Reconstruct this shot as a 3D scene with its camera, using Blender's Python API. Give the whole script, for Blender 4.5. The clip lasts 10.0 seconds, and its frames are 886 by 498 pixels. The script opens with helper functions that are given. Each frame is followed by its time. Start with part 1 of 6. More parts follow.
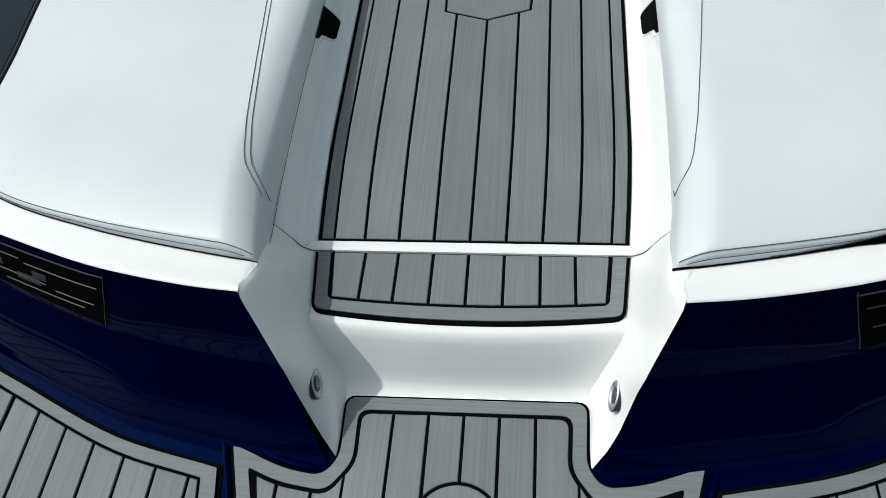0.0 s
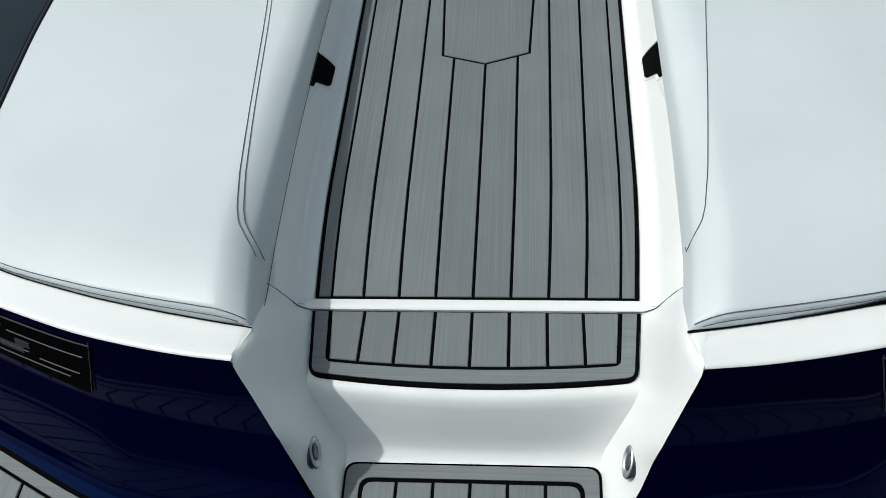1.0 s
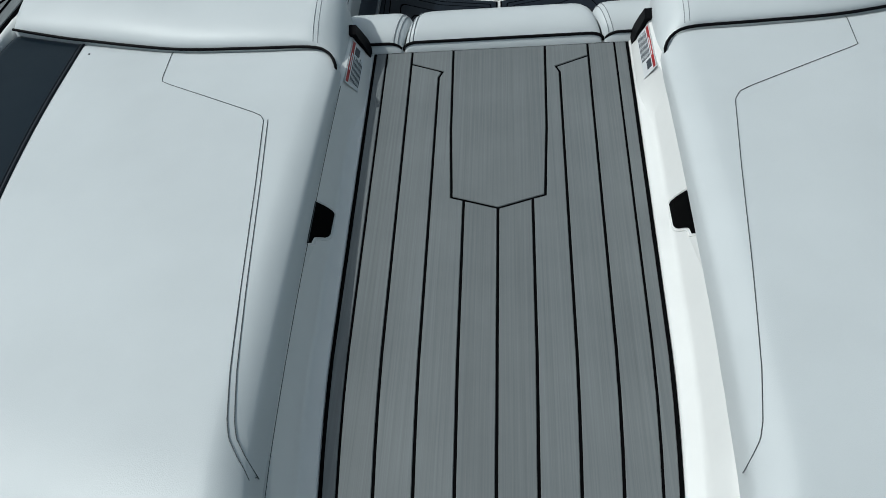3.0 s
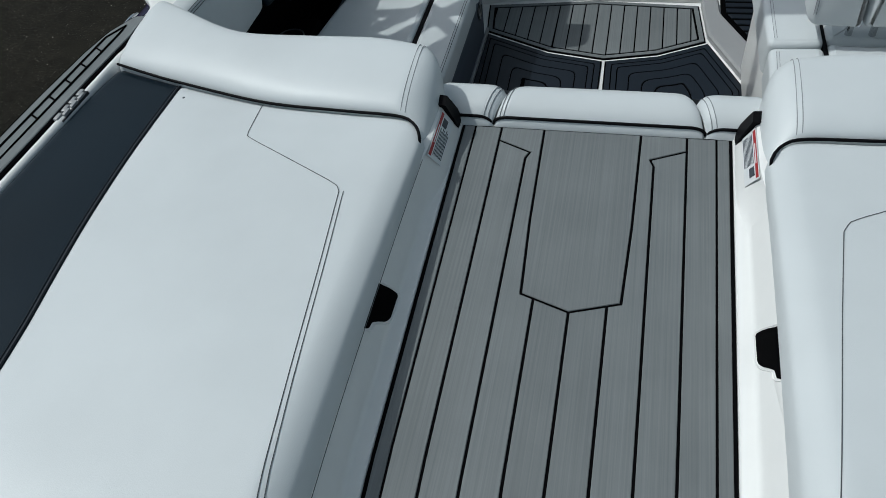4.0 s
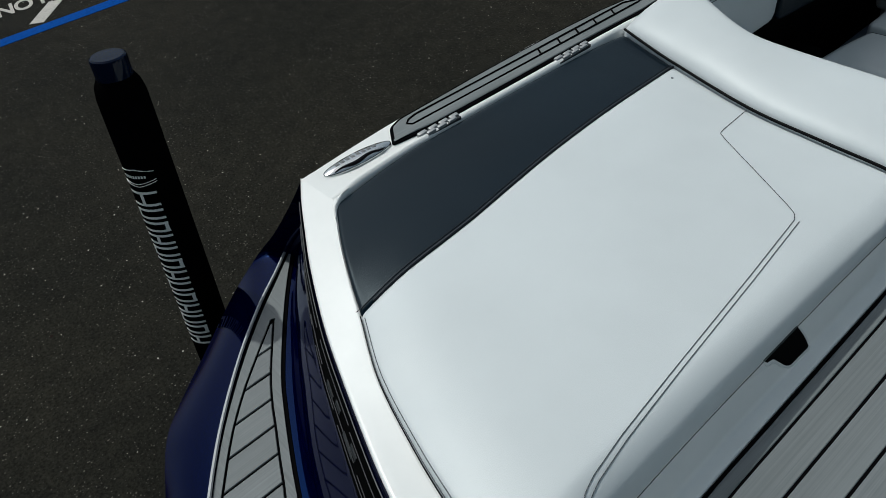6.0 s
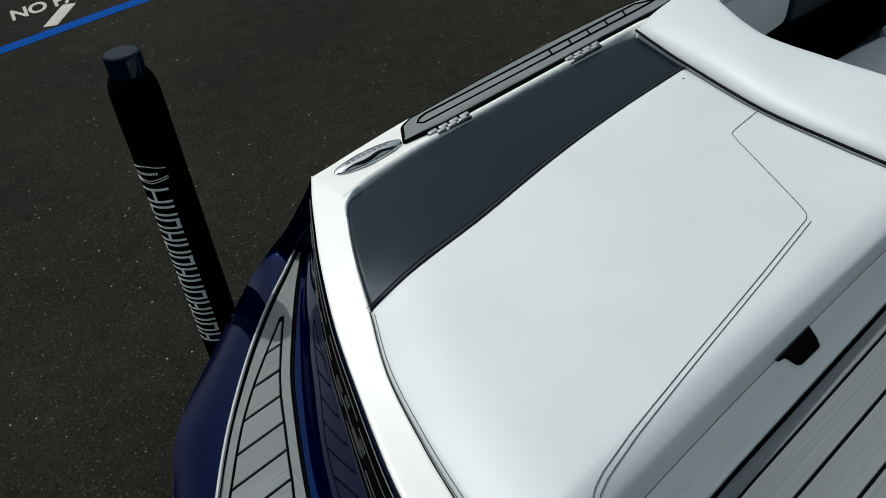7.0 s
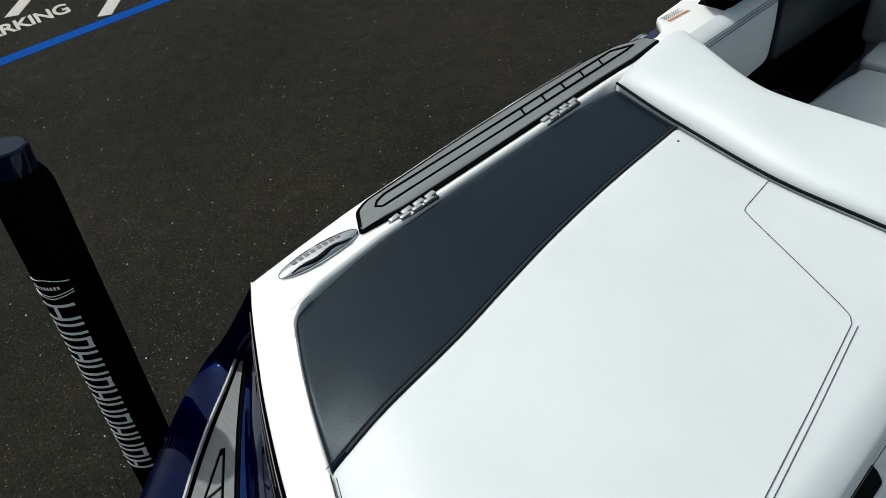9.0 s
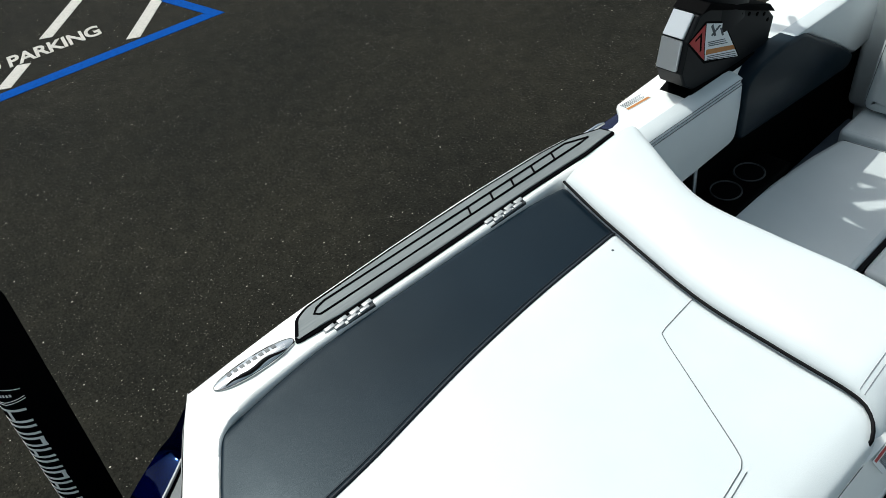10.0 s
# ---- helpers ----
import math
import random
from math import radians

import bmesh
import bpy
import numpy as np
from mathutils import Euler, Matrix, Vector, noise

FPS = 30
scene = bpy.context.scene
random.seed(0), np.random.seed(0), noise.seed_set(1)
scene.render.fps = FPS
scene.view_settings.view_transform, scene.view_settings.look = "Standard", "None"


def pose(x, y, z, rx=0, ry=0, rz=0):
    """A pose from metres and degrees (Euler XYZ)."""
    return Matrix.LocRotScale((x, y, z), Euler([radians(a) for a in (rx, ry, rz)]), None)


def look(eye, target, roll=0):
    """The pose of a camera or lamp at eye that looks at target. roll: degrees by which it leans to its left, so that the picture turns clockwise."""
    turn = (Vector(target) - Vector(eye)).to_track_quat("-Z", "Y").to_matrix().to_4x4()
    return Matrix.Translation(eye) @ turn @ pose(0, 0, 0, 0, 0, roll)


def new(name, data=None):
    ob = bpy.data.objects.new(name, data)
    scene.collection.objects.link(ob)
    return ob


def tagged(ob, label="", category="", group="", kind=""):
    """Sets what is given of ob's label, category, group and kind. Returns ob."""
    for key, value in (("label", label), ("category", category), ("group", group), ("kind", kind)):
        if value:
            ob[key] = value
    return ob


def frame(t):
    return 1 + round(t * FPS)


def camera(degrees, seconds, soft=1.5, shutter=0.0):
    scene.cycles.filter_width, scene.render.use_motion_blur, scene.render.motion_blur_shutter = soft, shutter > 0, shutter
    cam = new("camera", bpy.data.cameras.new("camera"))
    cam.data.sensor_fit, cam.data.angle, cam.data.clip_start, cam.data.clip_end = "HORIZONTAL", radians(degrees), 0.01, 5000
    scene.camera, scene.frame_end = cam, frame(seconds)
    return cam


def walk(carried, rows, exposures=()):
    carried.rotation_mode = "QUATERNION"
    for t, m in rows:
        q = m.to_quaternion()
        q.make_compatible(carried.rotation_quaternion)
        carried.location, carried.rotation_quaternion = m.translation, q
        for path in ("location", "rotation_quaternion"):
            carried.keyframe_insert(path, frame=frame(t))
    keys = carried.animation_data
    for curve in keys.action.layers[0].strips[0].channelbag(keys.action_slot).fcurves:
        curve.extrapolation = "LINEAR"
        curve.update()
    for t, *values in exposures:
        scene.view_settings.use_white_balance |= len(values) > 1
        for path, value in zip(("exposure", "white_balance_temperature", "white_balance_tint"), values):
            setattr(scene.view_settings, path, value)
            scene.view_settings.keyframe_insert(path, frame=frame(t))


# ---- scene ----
cam = camera(60.8, 10.0, soft=0.5)
# seconds; eye and target in metres; roll in degrees. The walkway's surface is z = 0, y runs towards the bow.
PATH = [
    (0, (0.1141, -0.7554, 1.0635), (-0.1303, 0.3806, -0.5643), -8.92),
    (0.5, (0.1059, -0.7259, 1.0493), (-0.1328, 0.4384, -0.5593), -8.86),
    (1, (0.0952, -0.6818, 1.0568), (-0.1350, 0.5055, -0.5361), -8.80),
    (1.5, (0.0869, -0.6249, 1.0554), (-0.1300, 0.5820, -0.5246), -8.75),
    (2, (0.0794, -0.5405, 1.0632), (-0.1318, 0.6775, -0.5090), -8.89),
    (2.5, (0.0511, -0.4519, 1.0729), (-0.1600, 0.7734, -0.4936), -9.19),
    (3.8, (0.0527, -0.2896, 1.1438), (-0.2431, 1.0008, -0.3552), -7.64),
    (4, (0.0642, -0.2492, 1.1408), (-0.3660, 1.0183, -0.3452), -8.68),
    (4.5, (0.0351, -0.2350, 1.1156), (-0.7396, 0.9310, -0.3128), -9.10),
    (5, (-0.0054, -0.2766, 1.1285), (-0.9870, 0.7433, -0.2844), -8.85),
    (5.5, (-0.0226, -0.3410, 1.1514), (-1.1743, 0.5063, -0.2471), -9.25),
    (7, (-0.0147, -0.3699, 1.1372), (-1.2358, 0.4341, -0.2276), -10.01),
    (7.5, (-0.0895, -0.3843, 1.1480), (-1.2912, 0.4631, -0.2077), -10.51),
    (8, (-0.1741, -0.3947, 1.1356), (-1.3269, 0.5189, -0.2196), -10.07),
    (8.5, (-0.2209, -0.3417, 1.1119), (-1.3660, 0.5871, -0.2394), -9.87),
    (9, (-0.2779, -0.1871, 1.0842), (-1.4350, 0.7288, -0.2657), -9.34),
    (9.5, (-0.2552, -0.0493, 1.2045), (-1.4622, 0.8095, -0.1393), -10.01),
    (10, (-0.1954, 0.0602, 1.2635), (-1.4175, 0.9046, -0.0757), -11.03),
]
EXPOSURE = [(0.0, -0.18, 6150, 3.0), (2.5, -0.55, 5980, 1.0), (4.5, -0.62, 5950, 3.0), (5.5, -0.65, 6000, 2.0), (7.5, -0.31, 6250, 4.0), (8.5, -0.18, 6300, 4.5), (9.5, -0.01, 6250, 3.0), (10.0, 0.20, 6150, 1.0)]
walk(cam, [(t, look(eye, target, lean)) for t, eye, target, lean in PATH], EXPOSURE)


# ---- light ----
SUN = Vector((-0.64, 0.03, 1.0)).normalized()
world = bpy.data.worlds.new("sky")
scene.world = world
world.use_nodes = True
wn = world.node_tree
sky = wn.nodes.new("ShaderNodeTexSky")
sky.sky_type, sky.sun_disc = "NISHITA", False
sky.sun_elevation = math.asin(SUN.z)
sky.sun_rotation = math.atan2(SUN.x, SUN.y)
sky.dust_density, sky.air_density = 4.0, 0.8
haze = wn.nodes.new("ShaderNodeHueSaturation")
haze.inputs["Hue"].default_value, haze.inputs["Saturation"].default_value = 0.465, 0.6
wn.links.new(sky.outputs[0], haze.inputs["Color"])
wn.links.new(haze.outputs[0], wn.nodes["Background"].inputs[0])
wn.nodes["Background"].inputs[1].default_value = 0.135
sun = new("sun", bpy.data.lights.new("sun", "SUN"))
sun.data.energy, sun.data.angle, sun.data.color = 2.85, radians(0.55), (1.0, 0.96, 0.9)
sun.matrix_world = Matrix.Translation((-4, 2, 6)) @ SUN.to_track_quat("Z", "Y").to_matrix().to_4x4()


# ---- materials ----
def mat(name, color, rough=0.5, metal=0.0, coat=0.0, spec=0.5, coat_rough=0.05):
    m = bpy.data.materials.new(name)
    m.use_nodes = True
    b = m.node_tree.nodes["Principled BSDF"]
    b.inputs["Base Color"].default_value = (*color, 1)
    b.inputs["Roughness"].default_value = rough
    b.inputs["Metallic"].default_value = metal
    b.inputs["Coat Weight"].default_value = coat
    b.inputs["Coat Roughness"].default_value = coat_rough
    b.inputs["Specular IOR Level"].default_value = spec
    return m


def nd(m, kind, **props):
    n = m.node_tree.nodes.new(kind)
    for key, value in props.items():
        if key in n.inputs:
            n.inputs[key].default_value = value
    return n


def ln(m, a, b):
    m.node_tree.links.new(a, b)


def coords(m, scale=(1, 1, 1), source="Object"):
    tc = nd(m, "ShaderNodeTexCoord")
    mp = nd(m, "ShaderNodeMapping")
    mp.inputs["Scale"].default_value = scale
    ln(m, tc.outputs[source], mp.inputs["Vector"])
    return mp.outputs[0]


def noise_tex(m, vec, scale, detail=3.0, rough=0.55):
    n = nd(m, "ShaderNodeTexNoise", Scale=scale, Detail=detail, Roughness=rough)
    ln(m, vec, n.inputs["Vector"])
    return n.outputs["Fac"]


def ramp(m, fac, stops):
    r = nd(m, "ShaderNodeValToRGB")
    e = r.color_ramp.elements
    while len(e) < len(stops):
        e.new(0.5)
    for el, (p, c) in zip(e, stops):
        el.position, el.color = p, (*c, 1)
    ln(m, fac, r.inputs[0])
    return r.outputs[0]


def bump(m, height, strength, distance):
    b = nd(m, "ShaderNodeBump", Strength=strength, Distance=distance)
    ln(m, height, b.inputs["Height"])
    ln(m, b.outputs[0], m.node_tree.nodes["Principled BSDF"].inputs["Normal"])


def bsdf(m):
    return m.node_tree.nodes["Principled BSDF"]


def vinyl(name, color, spread=0.06, rough=0.42):
    """Marine upholstery: leather-like grain, faint soft waves and uneven gloss."""
    m = mat(name, color, rough, spec=0.45)
    v = coords(m)
    big = noise_tex(m, v, 2.2, 4)
    lo = tuple(c * (1 - spread) for c in color)
    hi = tuple(min(1, c * (1 + spread)) for c in color)
    ln(m, ramp(m, big, [(0.3, lo), (0.7, hi)]), bsdf(m).inputs["Base Color"])
    vor = nd(m, "ShaderNodeTexVoronoi", Scale=620.0)
    ln(m, v, vor.inputs["Vector"])
    mix = nd(m, "ShaderNodeMath")
    mix.operation = "MULTIPLY_ADD"
    ln(m, noise_tex(m, v, 14, 3), mix.inputs[0])
    mix.inputs[1].default_value = 3.0
    ln(m, vor.outputs["Distance"], mix.inputs[2])
    bump(m, mix.outputs[0], 0.12, 0.0010)
    r = nd(m, "ShaderNodeMapRange")
    r.inputs["To Min"].default_value, r.inputs["To Max"].default_value = rough - 0.06, rough + 0.1
    ln(m, noise_tex(m, v, 9, 3), r.inputs["Value"])
    ln(m, r.outputs[0], bsdf(m).inputs["Roughness"])
    return m


def foam(name, color, along):
    """Brushed closed-cell deck foam with fine streaks along one axis."""
    m = mat(name, color, 0.62, spec=0.35)
    s = (1.6, 240, 240) if along == "x" else (240, 1.6, 240)
    streak = noise_tex(m, coords(m, s), 1.0, 4, 0.7)
    patch = noise_tex(m, coords(m), 5.0, 4)
    info = nd(m, "ShaderNodeObjectInfo")
    a = ramp(m, streak, [(0.28, tuple(c * 0.83 for c in color)), (0.72, tuple(c * 1.15 for c in color))])
    b = ramp(m, patch, [(0.3, (0.9, 0.9, 0.9)), (0.7, (1.07, 1.06, 1.05))])
    c = ramp(m, info.outputs["Random"], [(0.0, (0.93, 0.93, 0.93)), (1.0, (1.06, 1.06, 1.06))])
    mul = nd(m, "ShaderNodeMix")
    mul.data_type, mul.blend_type = "RGBA", "MULTIPLY"
    mul.inputs[0].default_value = 1.0
    ln(m, a, mul.inputs[6]), ln(m, b, mul.inputs[7])
    mul2 = nd(m, "ShaderNodeMix")
    mul2.data_type, mul2.blend_type = "RGBA", "MULTIPLY"
    mul2.inputs[0].default_value = 1.0
    ln(m, mul.outputs[2], mul2.inputs[6]), ln(m, c, mul2.inputs[7])
    ln(m, mul2.outputs[2], bsdf(m).inputs["Base Color"])
    bump(m, streak, 0.35, 0.0008)
    return m


def gelcoat(name, color, spread=0.03, rough=0.28, coat=0.6):
    m = mat(name, color, rough, coat=coat, coat_rough=0.06)
    v = coords(m)
    lo = tuple(c * (1 - spread) for c in color)
    hi = tuple(min(1, c * (1 + spread)) for c in color)
    ln(m, ramp(m, noise_tex(m, v, 6, 5, 0.65), [(0.3, lo), (0.7, hi)]), bsdf(m).inputs["Base Color"])
    r = nd(m, "ShaderNodeMapRange")
    r.inputs["To Min"].default_value, r.inputs["To Max"].default_value = rough - 0.05, rough + 0.12
    ln(m, noise_tex(m, v, 22, 4), r.inputs["Value"])
    ln(m, r.outputs[0], bsdf(m).inputs["Roughness"])
    bump(m, noise_tex(m, v, 35, 2), 0.03, 0.002)
    return m


WHITE_GEL = gelcoat("white_gelcoat", (0.765, 0.765, 0.748), rough=0.36, coat=0.25)
VINYL = vinyl("white_vinyl", (0.570, 0.600, 0.610))
NAVY = vinyl("navy_vinyl", (0.0012, 0.0058, 0.0112), 0.15, 0.33)
bsdf(NAVY).inputs["Specular IOR Level"].default_value = 0.17
bsdf(NAVY).inputs["Specular Tint"].default_value = (0.76, 0.91, 1.0, 1)
FOAM_Y = foam("grey_foam", (0.157, 0.172, 0.177), "y")
FOAM_X = foam("grey_foam_across", (0.157, 0.172, 0.177), "x")
FOAM_DARK = foam("charcoal_foam", (0.075, 0.08, 0.088), "y")
# foam tone darkened to put the cockpit floor's shade into the colour
FOAM_SHADED = foam("shaded_foam", (0.008, 0.012, 0.019), "y")
bsdf(FOAM_SHADED).inputs["Roughness"].default_value = 0.4
BLACK = mat("black_foam", (0.0035, 0.0035, 0.004), 0.9, spec=0.0)
RUBBER = mat("black_rubber", (0.005, 0.005, 0.006), 0.55, spec=0.04)
RUBBER_MATTE = mat("black_padding", (0.002, 0.002, 0.0022), 0.9, spec=0.0)
# the cap's blue base colour stands in for the reflected sky
CAP_SKY_TINT = mat("sky_tinted_cap", (0.0015, 0.005, 0.018), 0.25, coat=0.35, spec=0.0)
VOID = mat("black_plastic", (0.0016, 0.0016, 0.0018), 0.6, spec=0.015)
THREAD = mat("grey_thread", (0.10, 0.11, 0.12), 0.8)
dash = nd(THREAD, "ShaderNodeTexChecker", Scale=420.0)
dash.inputs["Color1"].default_value, dash.inputs["Color2"].default_value = (0.035, 0.04, 0.045, 1), (0.13, 0.14, 0.15, 1)
ln(THREAD, coords(THREAD), dash.inputs["Vector"])
ln(THREAD, dash.outputs["Color"], bsdf(THREAD).inputs["Base Color"])
THREAD_PALE = mat("pale_thread", (0.25, 0.265, 0.28), 0.8)
THREAD_DARK = mat("navy_thread", (0.008, 0.011, 0.018), 0.75)
CHROME = mat("chrome", (0.58, 0.59, 0.60), 0.18, metal=1.0)
STEEL = mat("brushed_steel", (0.5, 0.51, 0.52), 0.3, metal=1.0)
DIM_STEEL = mat("dull_steel", (0.04, 0.042, 0.045), 0.4, metal=0.2, spec=0.3)
# white gelcoat greyed down, with the footwell's shade in its colour
GEL_SHADED = gelcoat("shaded_gelcoat", (0.3, 0.305, 0.31), rough=0.4, coat=0.1)
BADGE_GREY = mat("badge_grey", (0.13, 0.135, 0.14), 0.5, spec=0.3)
HINGE = mat("grey_hinge", (0.30, 0.305, 0.31), 0.4, metal=0.3)
TRIM_LINE = mat("pale_trim", (0.34, 0.35, 0.36), 0.5)
SEAM_GREY = mat("grey_line", (0.09, 0.10, 0.105), 0.7)
SEAT_BASE = mat("grey_panel", (0.06, 0.075, 0.10), 0.45, spec=0.4)
GLASS = mat("smoked_lens", (0.04, 0.045, 0.05), 0.12, coat=1.0)
SMOKE = mat("smoked_plastic", (0.03, 0.032, 0.035), 0.5, spec=0.3)
PAPER = mat("label_paper", (0.72, 0.74, 0.75), 0.5)
RED = mat("label_red", (0.36, 0.012, 0.012), 0.45)
ORANGE = mat("label_orange", (0.42, 0.16, 0.025), 0.45)
INK = mat("label_ink", (0.05, 0.06, 0.075), 0.6)
PRINT = mat("silver_print", (0.9, 0.86, 0.8), 0.5)

BLUE = mat("blue_gelcoat", (0.001, 0.008, 0.045), 0.05, metal=0.2, spec=0.18)
bsdf(BLUE).inputs["Specular Tint"].default_value = (0.03, 0.28, 1.0, 1)
v = coords(BLUE)
flake = nd(BLUE, "ShaderNodeTexVoronoi", Scale=900.0)
ln(BLUE, v, flake.inputs["Vector"])
ln(BLUE, ramp(BLUE, flake.outputs["Color"], [(0.2, (0.00006, 0.0004, 0.010)), (0.95, (0.0001, 0.0009, 0.023))]), bsdf(BLUE).inputs["Base Color"])
bump(BLUE, noise_tex(BLUE, v, 9, 2), 0.02, 0.002)

TOWER = mat("graphite_coating", (0.0065, 0.007, 0.008), 0.5, spec=0.14)
bump(TOWER, noise_tex(TOWER, coords(TOWER), 500, 2), 0.12, 0.0006)
SILVER = mat("silver_coating", (0.62, 0.63, 0.64), 0.32, metal=0.7)

def chips(m, vec, under, scale, share, small, large, dark, light):
    """Scattered stone chips over a colour: a share of the cells carries one, each with its own size and brightness."""
    vor = nd(m, "ShaderNodeTexVoronoi", Scale=scale)
    ln(m, vec, vor.inputs["Vector"])
    sep = nd(m, "ShaderNodeSeparateColor")
    ln(m, vor.outputs["Color"], sep.inputs[0])
    pick = nd(m, "ShaderNodeMath")
    pick.operation = "GREATER_THAN"
    pick.inputs[1].default_value = 1 - share
    ln(m, sep.outputs[0], pick.inputs[0])
    size = nd(m, "ShaderNodeMapRange")
    size.inputs["To Min"].default_value, size.inputs["To Max"].default_value = small, large
    ln(m, sep.outputs[1], size.inputs["Value"])
    near = nd(m, "ShaderNodeMath")
    near.operation = "LESS_THAN"
    ln(m, vor.outputs["Distance"], near.inputs[0]), ln(m, size.outputs[0], near.inputs[1])
    both = nd(m, "ShaderNodeMath")
    both.operation = "MULTIPLY"
    ln(m, pick.outputs[0], both.inputs[0]), ln(m, near.outputs[0], both.inputs[1])
    mix = nd(m, "ShaderNodeMix")
    mix.data_type = "RGBA"
    ln(m, both.outputs[0], mix.inputs[0]), ln(m, under, mix.inputs[6])
    ln(m, ramp(m, sep.outputs[2], [(0.0, dark), (0.75, tuple(0.6 * a + 0.4 * b for a, b in zip(dark, light))), (1.0, light)]), mix.inputs[7])
    return mix.outputs[2]


def times(m, a, b):
    mul = nd(m, "ShaderNodeMix")
    mul.data_type, mul.blend_type = "RGBA", "MULTIPLY"
    mul.inputs[0].default_value = 1.0
    ln(m, a, mul.inputs[6]), ln(m, b, mul.inputs[7])
    return mul.outputs[2]


ASPHALT = mat("asphalt", (0.05, 0.05, 0.048), 0.9, spec=0.04)
v = coords(ASPHALT)
grit = noise_tex(ASPHALT, v, 60, 5, 0.75)
tone = ramp(ASPHALT, grit, [(0.36, (0.0085, 0.0082, 0.0068)), (0.66, (0.0275, 0.0264, 0.0214))])
tone = times(ASPHALT, tone, ramp(ASPHALT, noise_tex(ASPHALT, v, 0.55, 6, 0.6), [(0.3, (0.74, 0.75, 0.78)), (0.7, (1.2, 1.16, 1.1))]))
tone = times(ASPHALT, tone, ramp(ASPHALT, noise_tex(ASPHALT, v, 7.0, 4, 0.6), [(0.3, (0.78, 0.78, 0.8)), (0.7, (1.18, 1.17, 1.14))]))
tone = chips(ASPHALT, v, tone, 75.0, 0.30, 0.12, 0.34, (0.020, 0.019, 0.016), (0.085, 0.080, 0.068))
tone = chips(ASPHALT, v, tone, 62.0, 0.40, 0.10, 0.30, (0.032, 0.030, 0.025), (0.13, 0.12, 0.10))
tone = chips(ASPHALT, v, tone, 33.0, 0.15, 0.05, 0.19, (0.06, 0.055, 0.047), (0.55, 0.51, 0.44))
tone = chips(ASPHALT, v, tone, 4.1, 0.10, 0.02, 0.055, (0.003, 0.003, 0.003), (0.020, 0.012, 0.010))
ln(ASPHALT, tone, bsdf(ASPHALT).inputs["Base Color"])
bump(ASPHALT, grit, 0.8, 0.010)


def road_paint(name, color):
    m = mat(name, color, 0.8, spec=0.03)
    w = noise_tex(m, coords(m), 45, 6, 0.75)
    dark = tuple(c * 0.6 for c in color)
    ln(m, ramp(m, w, [(0.33, dark), (0.52, color)]), bsdf(m).inputs["Base Color"])
    bump(m, noise_tex(m, coords(m), 120, 4), 0.5, 0.004)
    return m


PAINT_WHITE = road_paint("white_road_paint", (0.5, 0.47, 0.43))
PAINT_BLUE = road_paint("blue_road_paint", (0.002, 0.055, 0.27))


# ---- helpers for meshes ----
def mesh_of(bm, name, material, smooth=True, angle=None):
    me = bpy.data.meshes.new(name)
    bmesh.ops.recalc_face_normals(bm, faces=bm.faces[:])
    bm.to_mesh(me)
    bm.free()
    me.materials.append(material)
    for p in me.polygons:
        p.use_smooth = smooth
    if smooth and angle:
        me.set_sharp_from_angle(angle=radians(angle))
    return me


def part(name, bm, material, parent=None, label="", smooth=True, angle=35):
    ob = new(name, mesh_of(bm, name, material, smooth, angle))
    if parent:
        ob.parent = parent
        ob.matrix_parent_inverse = parent.matrix_world.inverted() if parent.parent is None else parent.matrix_basis.inverted()
    if label:
        ob["label"] = label
    return ob


def thing(name, at, label, category, group="", kind=""):
    ob = new(name)
    ob.matrix_world = Matrix.Translation(at)
    ob.empty_display_size = 0.05
    bpy.context.view_layer.update()
    return tagged(ob, label, category, group, kind)


def structure(name, bm, material, label, category, smooth=True, angle=35):
    return tagged(part(name, bm, material, None, "", smooth, angle), label, category, kind="structure")


def area(poly):
    return 0.5 * sum(a[0] * b[1] - b[0] * a[1] for a, b in zip(poly, poly[1:] + poly[:1]))


def inset(poly, d):
    """The polygon moved inwards by d along each corner's bisector."""
    if area(poly) < 0:
        poly = poly[::-1]
    out = []
    n = len(poly)
    for i in range(n):
        p, q, r = Vector(poly[i - 1]), Vector(poly[i]), Vector(poly[(i + 1) % n])
        a, b = (q - p).normalized(), (r - q).normalized()
        na, nb = Vector((-a.y, a.x)), Vector((-b.y, b.x))
        k = max(0.35, 1 + na.dot(nb))
        m = (na + nb) / k
        out.append(tuple(q + m * d))
    return out


def clip(poly, axis, limit, keep):
    """The part of a polygon with its coordinate above (keep=1) or below (keep=-1) the limit."""
    out = []
    for i, q in enumerate(poly):
        p = poly[i - 1]
        ip, iq = keep * (p[axis] - limit) >= 0, keep * (q[axis] - limit) >= 0
        if ip != iq:
            f = (limit - p[axis]) / (q[axis] - p[axis])
            out.append((p[0] + f * (q[0] - p[0]), p[1] + f * (q[1] - p[1])))
        if iq:
            out.append(q)
    clean = []
    for q in out:
        if not clean or (Vector(q) - Vector(clean[-1])).length > 1e-5:
            clean.append(q)
    return clean


